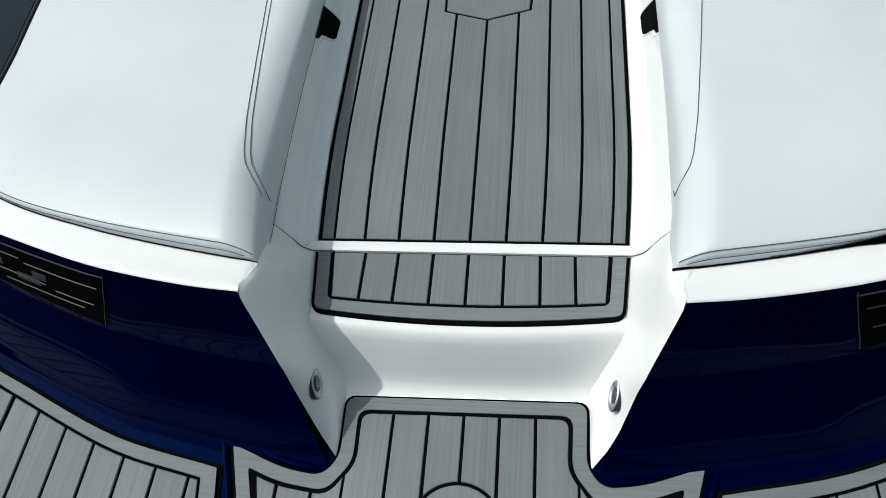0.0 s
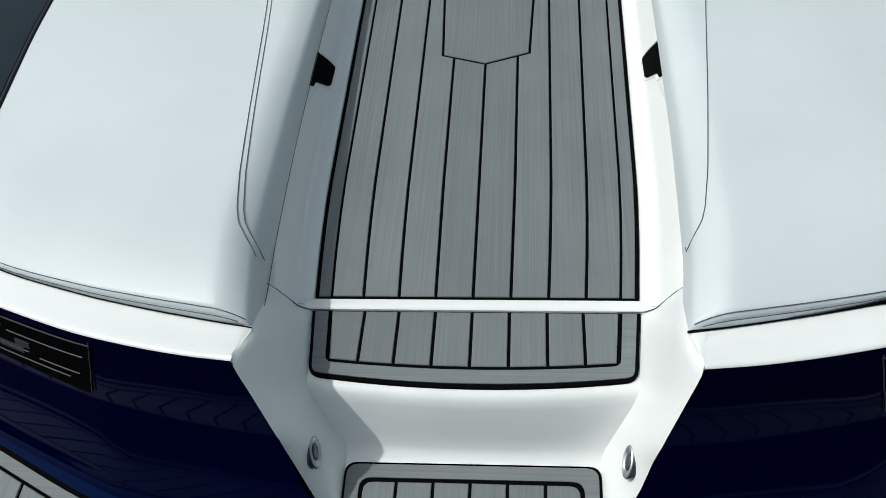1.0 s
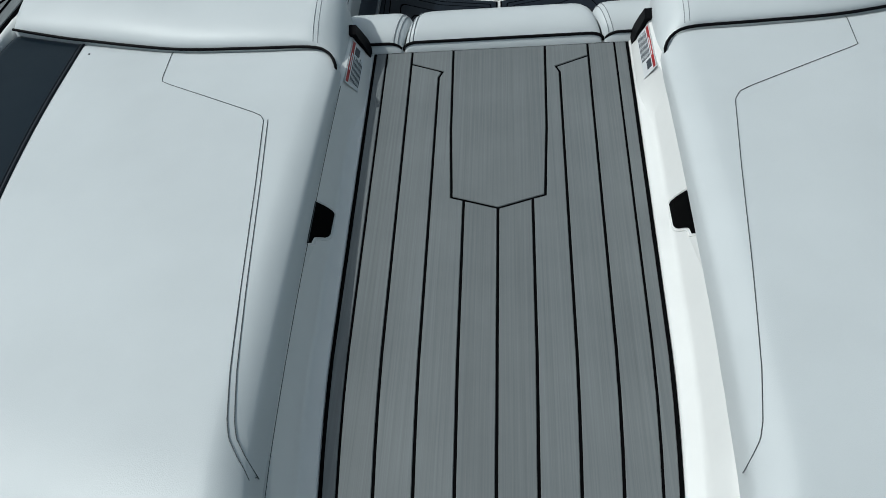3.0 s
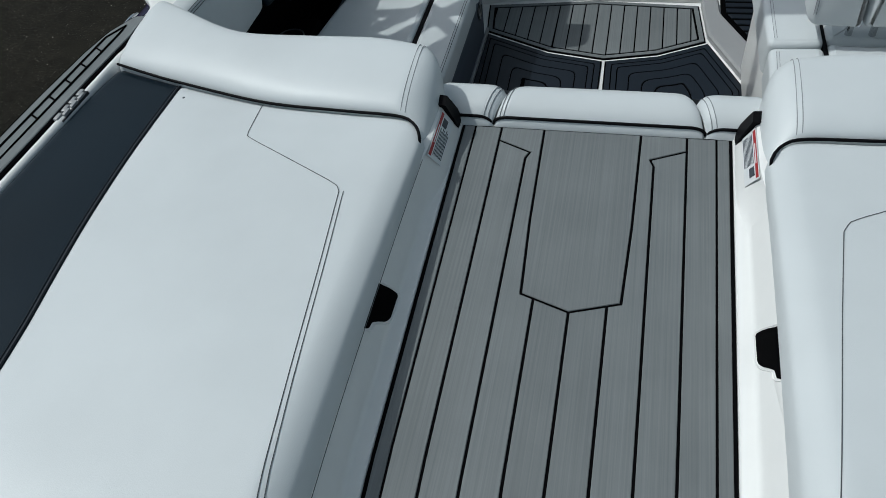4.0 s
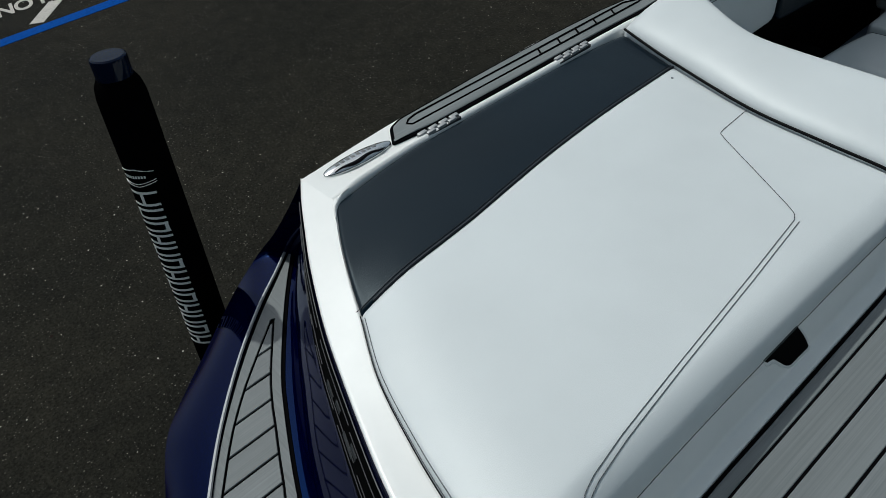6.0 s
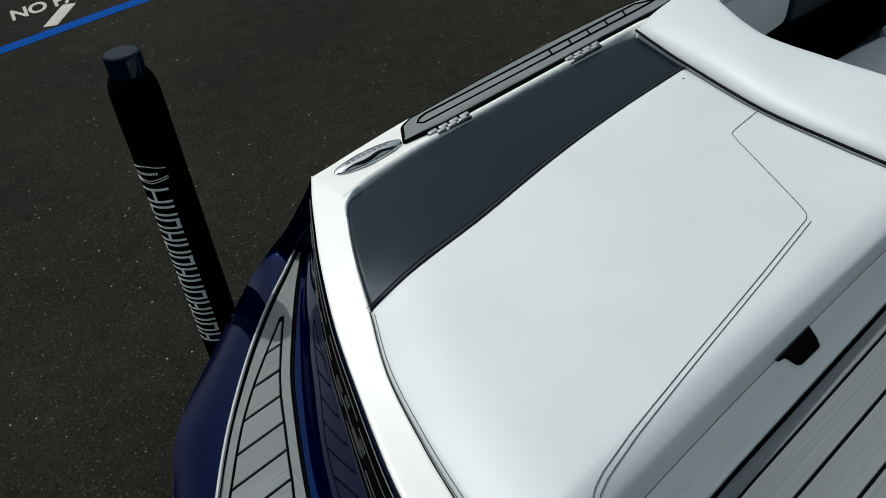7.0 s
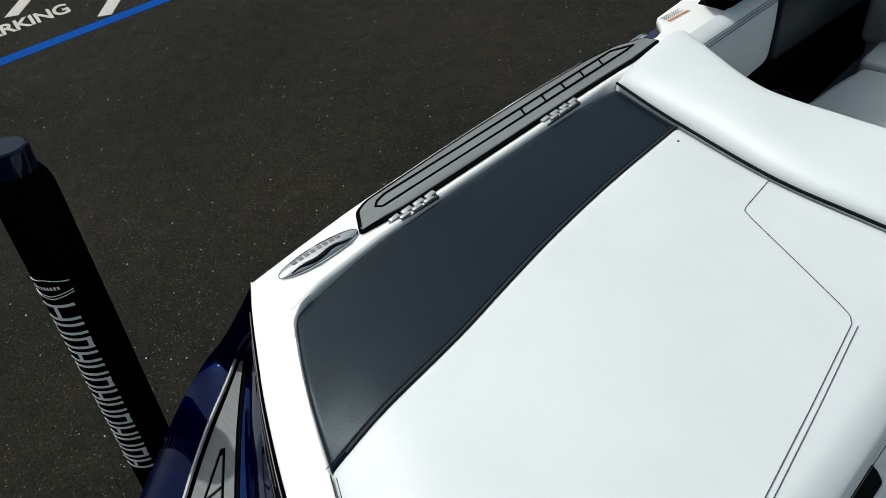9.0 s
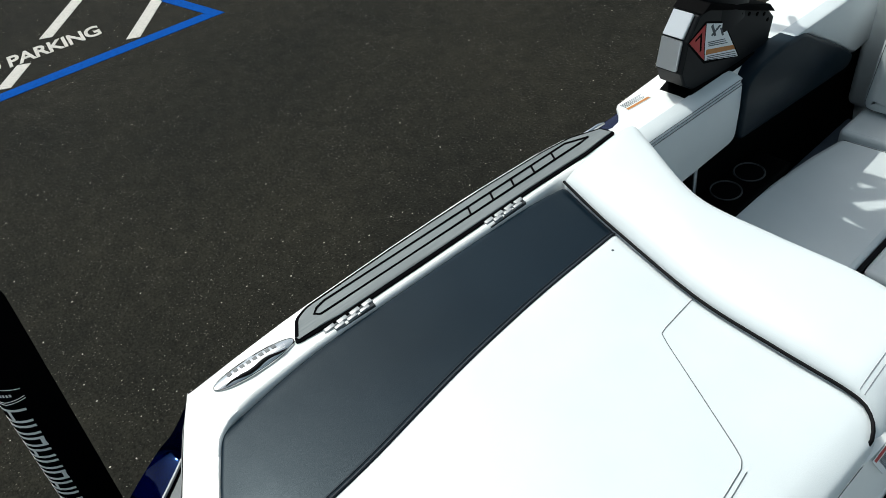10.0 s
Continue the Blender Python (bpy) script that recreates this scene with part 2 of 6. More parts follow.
def rounded(poly, radius, steps=4):
    """The polygon with its corners rounded; radius may be one number or one per corner."""
    n = len(poly)
    rs = radius if isinstance(radius, (list, tuple)) else [radius] * n
    out = []
    for i in range(n):
        p, q, r = Vector(poly[i - 1]), Vector(poly[i]), Vector(poly[(i + 1) % n])
        a, b = (p - q), (r - q)
        cut = min(rs[i], 0.48 * a.length, 0.48 * b.length)
        if cut < 1e-5:
            out.append(tuple(q))
            continue
        s, e = q + a.normalized() * cut, q + b.normalized() * cut
        for k in range(steps + 1):
            f = k / steps
            out.append(tuple(s * (1 - f) ** 2 + q * 2 * f * (1 - f) + e * f ** 2))
    return out


def slab(poly, z0, z1, bev=0.0012, bm=None, lift=None):
    """A plate with a chamfered top edge. lift(x, y) adds a height."""
    bm = bm or bmesh.new()
    if area(poly) < 0:
        poly = poly[::-1]
    up = lift or (lambda x, y: 0.0)
    top = inset(poly, bev)
    rings = [[bm.verts.new((x, y, z + up(x, y))) for x, y in ring] for ring, z in ((poly, z0), (poly, z1 - bev), (top, z1))]
    n = len(poly)
    for lo, hi in zip(rings, rings[1:]):
        for i in range(n):
            bm.faces.new((lo[i], lo[(i + 1) % n], hi[(i + 1) % n], hi[i]))
    bm.faces.new(rings[-1])
    bm.faces.new(rings[0][::-1])
    return bm


def spline(points, n):
    """n points along a smooth curve through the given ones (Catmull-Rom, even in length)."""
    pts = [Vector(p) for p in points]
    pts = [pts[0] * 2 - pts[1]] + pts + [pts[-1] * 2 - pts[-2]]
    fine = []
    for i in range(1, len(pts) - 2):
        a, b, c, d = pts[i - 1:i + 3]
        for k in range(16):
            t = k / 16
            fine.append(0.5 * (2 * b + (c - a) * t + (2 * a - 5 * b + 4 * c - d) * t * t + (3 * b - a - 3 * c + d) * t ** 3))
    fine.append(pts[-2])
    lens = [0.0]
    for p, q in zip(fine, fine[1:]):
        lens.append(lens[-1] + (q - p).length)
    out, j = [], 0
    for k in range(n):
        want = lens[-1] * k / (n - 1)
        while j < len(lens) - 2 and lens[j + 1] < want:
            j += 1
        f = (want - lens[j]) / max(1e-9, lens[j + 1] - lens[j])
        out.append(fine[j].lerp(fine[j + 1], min(1, f)))
    return out


def through_all(points, steps=6):
    """A smooth curve with the same number of steps between each two of its points."""
    pts = [Vector(p) for p in points]
    pts = [pts[0] * 2 - pts[1]] + pts + [pts[-1] * 2 - pts[-2]]
    out = []
    for i in range(1, len(pts) - 2):
        a, b, c, d = pts[i - 1:i + 3]
        for k in range(steps):
            t = k / steps
            out.append(0.5 * (2 * b + (c - a) * t + (2 * a - 5 * b + 4 * c - d) * t * t + (3 * b - a - 3 * c + d) * t ** 3))
    return out + [pts[-2]]


def tube(points, radius, sides=8, bm=None, closed_ends=True):
    bm = bm or bmesh.new()
    pts = [Vector(p) for p in points]
    rings = []
    for i, p in enumerate(pts):
        d = (pts[min(i + 1, len(pts) - 1)] - pts[max(i - 1, 0)]).normalized()
        u = d.cross(Vector((0, 0, 1)))
        if u.length < 1e-3:
            u = d.cross(Vector((0, 1, 0)))
        u.normalize()
        w = u.cross(d)
        r = radius[i] if isinstance(radius, (list, tuple)) else radius
        rings.append([bm.verts.new(p + r * (math.cos(a) * u + math.sin(a) * w)) for a in (2 * math.pi * k / sides for k in range(sides))])
    for a, b in zip(rings, rings[1:]):
        for i in range(sides):
            bm.faces.new((a[i], a[(i + 1) % sides], b[(i + 1) % sides], b[i]))
    if closed_ends:
        bm.faces.new(rings[0][::-1]), bm.faces.new(rings[-1])
    return bm


def sheet(rows, bm=None, close=False):
    """A grid of quads through rows of points."""
    bm = bm or bmesh.new()
    vs = [[bm.verts.new(p) for p in row] for row in rows]
    for a, b in zip(vs, vs[1:]):
        for i in range(len(a) - 1):
            bm.faces.new((a[i], a[i + 1], b[i + 1], b[i]))
        if close:
            bm.faces.new((a[-1], a[0], b[0], b[-1]))
    return bm


def box(x0, x1, y0, y1, z0, z1, bev=0.004, segs=2, bm=None):
    bm = bm or bmesh.new()
    made = bmesh.ops.create_cube(bm, size=1)["verts"]
    for p in made:
        p.co = Vector((x0 + (p.co.x + 0.5) * (x1 - x0), y0 + (p.co.y + 0.5) * (y1 - y0), z0 + (p.co.z + 0.5) * (z1 - z0)))
    if bev:
        edges = list({e for p in made for e in p.link_edges})
        bmesh.ops.bevel(bm, geom=edges, offset=bev, segments=segs, profile=0.5, affect="EDGES")
    return bm


def turned(profile, at, sides=32, axis=None):
    """A body of revolution from (radius, height) pairs about an axis through at."""
    bm = bmesh.new()
    rot = (axis or Vector((0, 0, 1))).to_track_quat("Z", "Y").to_matrix()
    rings = []
    for r, h in profile:
        rings.append([bm.verts.new(Vector(at) + rot @ Vector((r * math.cos(a), r * math.sin(a), h))) for a in (2 * math.pi * k / sides for k in range(sides))])
    for a, b in zip(rings, rings[1:]):
        for i in range(sides):
            bm.faces.new((a[i], a[(i + 1) % sides], b[(i + 1) % sides], b[i]))
    bm.faces.new(rings[0][::-1]), bm.faces.new(rings[-1])
    return bm


def lerp(a, b, f):
    return a + (b - a) * f


def table(xs, ys, x):
    return float(np.interp(x, xs, ys))


# ---- ground ----
GROUND = -1.97
bm = bmesh.new()
rows = []
for i in range(41):
    y = -120 + i * 6
    rows.append([(-120 + k * 6, y, GROUND) for k in range(41)])
structure("ground", sheet(rows, bm), ASPHALT, "dark grey asphalt of a car park with pale chips", "asphalt")


def painted(name, poly, material, label, z=0.004):
    return structure(name, slab(poly, GROUND - 0.002, GROUND + z, 0.001), material, label, "road marking")


# the marked bay: blue border, pale hatching, lettering
painted("parking_line", [(-7.775, 3.10), (-7.97, 2.95), (-9.17, -6.10), (-8.99, -6.12)], PAINT_BLUE, "worn blue painted border line of a parking bay")
painted("parking_line", [(-7.775, 3.10), (-7.97, 2.95), (-11.9, 2.31), (-11.9, 2.46)], PAINT_BLUE, "worn blue painted end line of a parking bay")
for k in range(-3, 2):
    bx, by = -8.15 + 0.178 * k, 2.19 + 1.33 * k
    near, far = 0.0, 2.1
    stripe = [(bx - 0.045 + near, by - 0.06), (bx + 0.045, by + 0.06), (bx - 1.80, by + 1.73), (bx - 1.89, by + 1.61)]
    if k == 0:
        painted("hatch_stripe", [(bx - 0.045, by - 0.06), (bx + 0.045, by + 0.06), (bx - 0.80, by + 0.81), (bx - 0.89, by + 0.69)], PAINT_WHITE, "worn pale hatching stripe in a parking bay")
    elif k < 0:
        mid = lambda f, q: (lerp(stripe[0 if q else 1][0], stripe[3 if q else 2][0], f), lerp(stripe[0 if q else 1][1], stripe[3 if q else 2][1], f))
        painted("hatch_stripe", [stripe[0], stripe[1], mid(0.2, 0), mid(0.2, 1)], PAINT_WHITE, "worn pale hatching stripe in a parking bay")
        painted("hatch_stripe", [mid(0.43, 1), mid(0.43, 0), stripe[2], stripe[3]], PAINT_WHITE, "worn pale hatching stripe in a parking bay")
text = bpy.data.curves.new("lettering", "FONT")
text.body, text.size, text.extrude, text.offset = "NO PARKING", 0.385, 0.002, 0.009
text.align_x, text.space_character = "RIGHT", 0.96
lettering = new("lettering", text)
deps = bpy.context.evaluated_depsgraph_get()
word = bpy.data.meshes.new_from_object(lettering.evaluated_get(deps))
bpy.data.objects.remove(lettering)
word.materials.clear()
word.materials.append(PAINT_WHITE)
lettering = new("lettering", word)
lettering.matrix_world = Matrix.Translation((-8.60, 2.04, GROUND + 0.003)) @ pose(0, 0, 0, 0, 0, 80.0) @ Matrix.Diagonal((0.635, 1.06, 1.0, 1.0))
tagged(lettering, "worn pale lettering painted on the asphalt", "road marking", kind="structure")

# ---- deck plan: half widths and heights, mirrored about the centre line ----
WY = [-0.16, -0.02, 0.0, 0.12, 0.24, 0.6, 1.15]
WX = [0.256, 0.2705, 0.2705, 0.281, 0.288, 0.295, 0.304]


def half(y):
    return table(WY, WX, y)


END = 1.120


def xline(fr, y0, y1, sign, n=12):
    """A plank joint that fans out with the walkway."""
    return [(sign * fr * half(lerp(y0, y1, k / n)), lerp(y0, y1, k / n)) for k in range(n + 1)]


def tidy(poly):
    """The polygon without doubled points and without points that lie on a straight edge."""
    pts = [p for i, p in enumerate(poly) if (Vector(p) - Vector(poly[i - 1])).length > 0.004]
    out = []
    for i, q in enumerate(pts):
        a, b = Vector(q) - Vector(pts[i - 1]), Vector(pts[(i + 1) % len(pts)]) - Vector(q)
        if abs(a.x * b.y - a.y * b.x) / max(1e-9, (a + b).length) > 0.00015 or a.dot(b) < 0:
            out.append(q)
    return out if len(out) > 2 else list(poly)


def plank(poly, z, parent, material, label="", gap=0.0026, name="plank", lift=None):
    poly = tidy(poly)
    return part(name, slab(inset(poly, gap), z - 0.004, z, 0.0011, lift=lift), material, parent, label, smooth=False)


walkway = thing("walkway_pad", (0, 0.5, -0.006), "grey brushed foam walkway pad with black joints", "deck pad")
outer = [(-half(y), y) for y in np.linspace(0.0, END, 16)] + [(half(y), y) for y in np.linspace(END, 0.0, 16)]
part("backing", slab(outer, -0.008, -0.0025, 0.001), BLACK, walkway, "black foam backing sheet")
F1, F2, F3, F4 = 0.893, 0.687, 0.462, 0.232
for s in (-1, 1):
    edge = [(s * (half(y) - 0.005), y) for y in np.linspace(0.004, END - 0.003, 14)]
    plank(edge + xline(F1 + 0.0, END - 0.003, 0.004, s), 0, walkway, FOAM_Y, "narrow border strip", 0.002)
    plank(xline(F1, 0.004, END - 0.003, s) + xline(F2, END - 0.003, 0.004, s), 0, walkway, FOAM_Y)
    plank(xline(F2, 0.004, 1.070, s) + [(s * 0.1315, 1.035)] + xline(F3, 1.015, 0.004, s), 0, walkway, FOAM_Y)
    plank(xline(F3, 0.004, 1.015, s) + [(s * 0.1315, 1.035), (s * F2 * half(1.07), 1.070), (s * F2 * half(END), END - 0.003), (s * 0.109, END - 0.003),
          (s * 0.103, 0.83), (s * 0.0935, 0.632), (s * 0.0685, 0.6235)] + xline(F4, 0.605, 0.004, s), 0, walkway, FOAM_Y)
    plank(xline(F4, 0.004, 0.605, s) + [(s * 0.0685, 0.6235), (0.0, 0.600), (0.0, 0.004)], 0, walkway, FOAM_Y)
hatch = [(0.0, 0.600), (0.0935, 0.632), (0.103, 0.83), (0.109, END - 0.003), (-0.109, END - 0.003), (-0.103, 0.83), (-0.0935, 0.632)]
plank(hatch, 0, walkway, FOAM_Y, "wide centre panel with pointed end", name="panel")

step = thing("step_pad", (0, -0.09, -0.006), "grey brushed foam pad on the step edge", "deck pad")


def arc_y(x, mid, side, xm=0.256):
    return mid + (side - mid) * (x / xm) ** 2


ring = [(-0.271, -0.0215)] + [(x, arc_y(x, -0.160, -0.143)) for x in np.linspace(-0.258, 0.258, 13)] + [(0.271, -0.0215)]
ring = rounded(ring, [0.0, 0.02] + [0] * 11 + [0.02, 0.0])
part("backing", slab(ring, -0.008, -0.0025, 0.001), BLACK, step, "black foam backing sheet")
core = [(-0.2385, -0.0215)] + [(x, arc_y(x, -0.126, -0.113)) for x in np.linspace(-0.2295, 0.2295, 13)] + [(0.2385, -0.0215)]
cuts = [-0.3, -0.180, -0.122, -0.061, 0.0, 0.061, 0.122, 0.180, 0.3]
for a, b in zip(cuts, cuts[1:]):
    plank(clip(clip(core, 0, a, 1), 0, b, -1), 0, step, FOAM_Y, gap=0.0026)
rim_in = [(-0.2425, -0.024)] + [(x, arc_y(x, -0.1295, -0.1165)) for x in np.linspace(-0.2335, 0.2335, 13)] + [(0.2425, -0.024)]
rim_out = [(-0.265, -0.024)] + [(x, arc_y(x, -0.153, -0.1365)) for x in np.linspace(-0.2525, 0.2525, 13)] + [(0.265, -0.024)]
rim_in, rim_out = (rounded(r, [0.0, 0.012] + [0] * 11 + [0.012, 0.0]) for r in (rim_in, rim_out))
bm = bmesh.new()
vi, vo, wi, wo = ([bm.verts.new((x, y, z)) for x, y in r] for r, z in ((rim_in, 0.0), (rim_out, 0.0), (rim_in, -0.004), (rim_out, -0.004)))
for i in range(len(rim_in) - 1):
    bm.faces.new((vi[i], vi[i + 1], vo[i + 1], vo[i]))
    bm.faces.new((vi[i], wi[i], wi[i + 1], vi[i + 1]))
    bm.faces.new((vo[i], vo[i + 1], wo[i + 1], wo[i]))
part("border", bm, FOAM_X, step, "curved border strip", smooth=False)

# ---- white deck moulding ----
# transom top: outer (blue edge) and inner (cushion edge) lines for the port half as x, y, z
OUTER = [(0.3193, -0.2035, 0.156), (0.40, -0.193, 0.152), (0.50, -0.174, 0.148), (0.60, -0.149, 0.145), (0.75, -0.099, 0.143), (0.90, -0.044, 0.143), (1.05, 0.024, 0.144), (1.15, 0.077, 0.146), (1.235, 0.124, 0.147), (1.302, 0.166, 0.148)]
INNER = [(0.308, -0.138, 0.136), (0.40, -0.123, 0.137), (0.50, -0.105, 0.139), (0.60, -0.083, 0.141), (0.74, -0.043, 0.144), (0.873, 0.018, 0.147), (0.95, 0.052, 0.150), (1.06, 0.106, 0.153), (1.168, 0.168, 0.155)]
GUNX = [(0.166, 1.302), (0.30, 1.322), (0.43, 1.338), (0.7, 1.350), (0.95, 1.354), (1.2, 1.347), (1.30, 1.336), (1.345, 1.308), (1.38, 1.286), (1.42, 1.274), (1.46, 1.282), (1.495, 1.310), (1.52, 1.338), (1.8, 1.36), (2.3, 1.37), (3.0, 1.36), (4.0, 1.22), (5.0, 0.85), (5.6, 0.40)]


def gun(y):
    return table([g[0] for g in GUNX], [g[1] for g in GUNX], y)


def deck_z(y):
    return table([0.16, 0.43, 0.7, 1.08, 1.3, 1.5, 1.76, 2.2, 3.0, 6.0], [0.148, 0.129, 0.116, 0.100, 0.090, 0.079, 0.064, 0.040, 0.02, 0.02], y)


def port(rows, s):
    return [[(s * x, y, z) for x, y, z in row] for row in rows]


def wall_row(y):
    """Side of the walkway from the pad edge up to below the cushion."""
    w = half(y)
    out = table([-0.03, 0.03, 0.24, 0.45, 0.7, 0.93, 1.15], [0.331, 0.337, 0.347, 0.351, 0.353, 0.352, 0.350], y)
    top = table([-0.03, 0.3, 0.9, 1.15], [0.066, 0.058, 0.068, 0.060], y)
    span = out - w
    k = min(1.0, max(0.0, (y + 0.012) / 0.14))
    k = k * k * (3 - 2 * k)
    return [(w - 0.006, y, -0.007), (w + 0.001, y, -0.007), (w + 0.0015, y, -0.002), (w + 0.006, y, 0.001), (w + 0.40 * span, y, 0.004), (w + lerp(0.47, 0.50, k) * span, y, lerp(0.010, 0.0075, k)),
            (w + lerp(0.60, 0.57, k) * span, y, lerp(0.030, 0.017, k)), (w + lerp(0.82, 0.92, k) * span, y, lerp(0.052, 0.078, k)), (w + span, y, lerp(top, 0.084, k)), (w + span + 0.03, y, lerp(top + 0.006, 0.082, k)), (w + span + 0.06, y, top - 0.03)]


for s in (-1, 1):
    rows = [wall_row(y) for y in np.linspace(-0.012, 1.135, 30)]
    structure("walkway_side", sheet(port(rows, s)), WHITE_GEL, "white moulded side of the walkway", "boat deck", angle=60)

# floor of the moulding under the pads and the strip between them
bm = box(-0.29, 0.29, -0.02, 1.135, -0.05, -0.0078, 0)
structure("walkway_floor", bm, WHITE_GEL, "white moulded walkway under the foam pads", "boat deck")
bm = sheet([[(x, y, z) for x in np.linspace(-0.285, 0.285, 21)] for y, z in ((0.0015, -0.008), (-0.0005, 0.001), (-0.004, 0.003), (-0.017, 0.003), (-0.0205, 0.001), (-0.022, -0.008))])
structure("deck_ridge", bm, WHITE_GEL, "raised white strip between two foam pads", "boat deck")

for s in (-1, 1):
    rise = spline([(0.3345, -0.0140, 0.0700), (0.3325, -0.0145, 0.0674), (0.318, -0.0175, 0.0530), (0.305, -0.0200, 0.0325), (0.293, -0.0215, 0.0132), (0.284, -0.0222, 0.0072), (0.274, -0.0228, 0.0030), (0.255, -0.0225, 0.0014), (0.235, -0.0224, 0.0004)], 36)
    bead = part("moulding_seam", tube(port([[tuple(p) for p in rise]], s)[0], 0.0011, 6), SEAM_GREY)
    tagged(bead, "thin grey seam in the white walkway moulding", "trim", kind="structure")

# boarding recess: step nose, riser and the two flanks
PLAT = -0.128
bm = bmesh.new()
rows = [[(x, -0.021, -0.0078) for x in np.linspace(-0.271, 0.271, 27)]]
for mid, z, xw, sag in ((-0.163, -0.0078, 0.259, 0.017), (-0.169, -0.0085, 0.2585, 0.017), (-0.177, -0.015, 0.256, 0.017), (-0.184, -0.030, 0.250, 0.016), (-0.195, -0.060, 0.236, 0.013),
                        (-0.205, -0.090, 0.222, 0.010), (-0.213, -0.112, 0.212, 0.007), (-0.221, -0.123, 0.207, 0.004), (-0.232, -0.1275, 0.2065, 0.001), (-0.250, -0.130, 0.2065, 0.0)):
    rows.append([(x, mid + sag * (x / xw) ** 2, z) for x in np.linspace(-xw - 0.005, xw + 0.005, 27)])
structure("step_riser", sheet(rows, bm), WHITE_GEL, "white moulded step riser below the walkway", "boat deck", angle=60)

for s in (-1, 1):
    # each row runs from the pad or riser edge outwards to the blue transom's edge
    rows = [
        [(0.2715, -0.012, -0.007), (0.2765, -0.012, 0.001), (0.2955, -0.012, 0.0040), (0.3077, -0.012, 0.030), (0.3325, -0.012, 0.0645), (0.36, -0.012, 0.071)],
        [(0.2705, -0.040, -0.007), (0.276, -0.040, 0.001), (0.293, -0.040, 0.028), (0.308, -0.040, 0.058), (0.326, -0.040, 0.086), (0.355, -0.040, 0.092)],
        [(0.266, -0.085, -0.007), (0.271, -0.086, 0.001), (0.284, -0.088, 0.032), (0.297, -0.092, 0.072), (0.314, -0.096, 0.115), (0.345, -0.085, 0.118)],
        [(0.2605, -0.130, -0.007), (0.264, -0.132, 0.0), (0.277, -0.138, 0.032), (0.291, -0.143, 0.080), (0.306, -0.146, 0.133), (0.335, -0.138, 0.137)],
        [(0.2585, -0.150, -0.009), (0.2615, -0.155, -0.005), (0.276, -0.164, 0.030), (0.291, -0.170, 0.085), (0.3065, -0.172, 0.142), (0.320, -0.170, 0.1455)],
        [(0.2565, -0.162, -0.014), (0.2595, -0.170, -0.009), (0.274, -0.185, 0.026), (0.291, -0.195, 0.088), (0.3135, -0.2005, 0.150), (0.3188, -0.203, 0.1555)],
        [(0.250, -0.170, -0.032), (0.253, -0.178, -0.028), (0.268, -0.202, 0.012), (0.283, -0.216, 0.055), (0.2985, -0.2275, 0.098), (0.3005, -0.2288, 0.100)],
        [(0.236, -0.184, -0.062), (0.239, -0.192, -0.058), (0.251, -0.219, -0.026), (0.262, -0.237, 0.0), (0.2755, -0.2575, 0.029), (0.2772, -0.2586, 0.031)],
        [(0.221, -0.200, -0.095), (0.225, -0.209, -0.091), (0.236, -0.232, -0.070), (0.246, -0.250, -0.055), (0.2645, -0.2715, -0.039), (0.2664, -0.2726, -0.038)],
        [(0.211, -0.214, -0.115), (0.214, -0.224, -0.110), (0.222, -0.246, -0.100), (0.230, -0.266, -0.095), (0.2345, -0.3095, -0.114), (0.2365, -0.3105, -0.1135)],
        [(0.207, -0.232, -0.1265), (0.208, -0.240, -0.125), (0.210, -0.262, -0.122), (0.211, -0.292, -0.121), (0.2105, -0.338, -0.1255), (0.2115, -0.3385, -0.125)],
        [(0.2065, -0.246, -0.1305), (0.2065, -0.256, -0.1305), (0.2065, -0.276, -0.1305), (0.206, -0.306, -0.1305), (0.207, -0.342, -0.1305), (0.208, -0.3425, -0.1305)],
    ]
    for row in rows[4:10]:
        x, y, z = row[0]
        row[0] = (x - 0.003, y + 0.007, z - 0.008)
    fine = []
    for row in rows:
        fine.append([tuple(p) for p in spline(row, 15)])
    cols = list(zip(*fine))
    cols = [[tuple(p) for p in spline(c, 31)] for c in cols]
    structure("recess_flank", sheet(port(cols, s)), WHITE_GEL, "white moulded flank of the boarding recess", "boat deck", angle=60)
    # top of the transom, rounded over to the blue
    out, inn = spline(OUTER, 33), spline(INNER, 33)
    rows = []
    for o, i in zip(out, inn):
        d = (o - i)
        n = Vector((d.x, d.y, 0)).normalized()
        u = i - n * 0.03
        rows.append([(u.x, u.y, u.z - 0.03), (i.x - n.x * 0.008, i.y - n.y * 0.008, i.z - 0.012), (i.x, i.y, i.z - 0.003), tuple(i + n * 0.003), tuple(i + n * 0.007), tuple(i.lerp(o, 0.35)), tuple(i.lerp(o, 0.7)), tuple(o - n * 0.009),
                     tuple(o - n * 0.004), tuple(o + Vector((0, 0, -0.002))), (o.x + n.x * 0.001, o.y + n.y * 0.001, o.z - 0.008), (o.x - n.x * 0.006, o.y - n.y * 0.006, o.z - 0.009)])
    structure("transom_top", sheet(port(rows, s)), WHITE_GEL, "white gelcoat top band of the transom", "boat deck", angle=60)
    # gunwale with its rolled inner lip
    rows = []
    for y in sorted(list(np.linspace(0.166, 5.55, 90)) + list(np.linspace(0.17, 0.27, 9)) + list(np.linspace(1.292, 1.546, 26))):
        g = gun(y)
        z = deck_z(y) - 0.0015
        inner = table([0.166, 0.25, 0.40, 0.6, 1.05, 1.30, 1.42, 1.9, 2.4, 6.0], [1.170, 1.190, 1.208, 1.213, 1.213, 1.213, 1.206, 1.206, 1.206, 1.206], y)
        inner = min(inner, g - 0.02)
        lip = 0.010 if y < 1.2 else 0.0
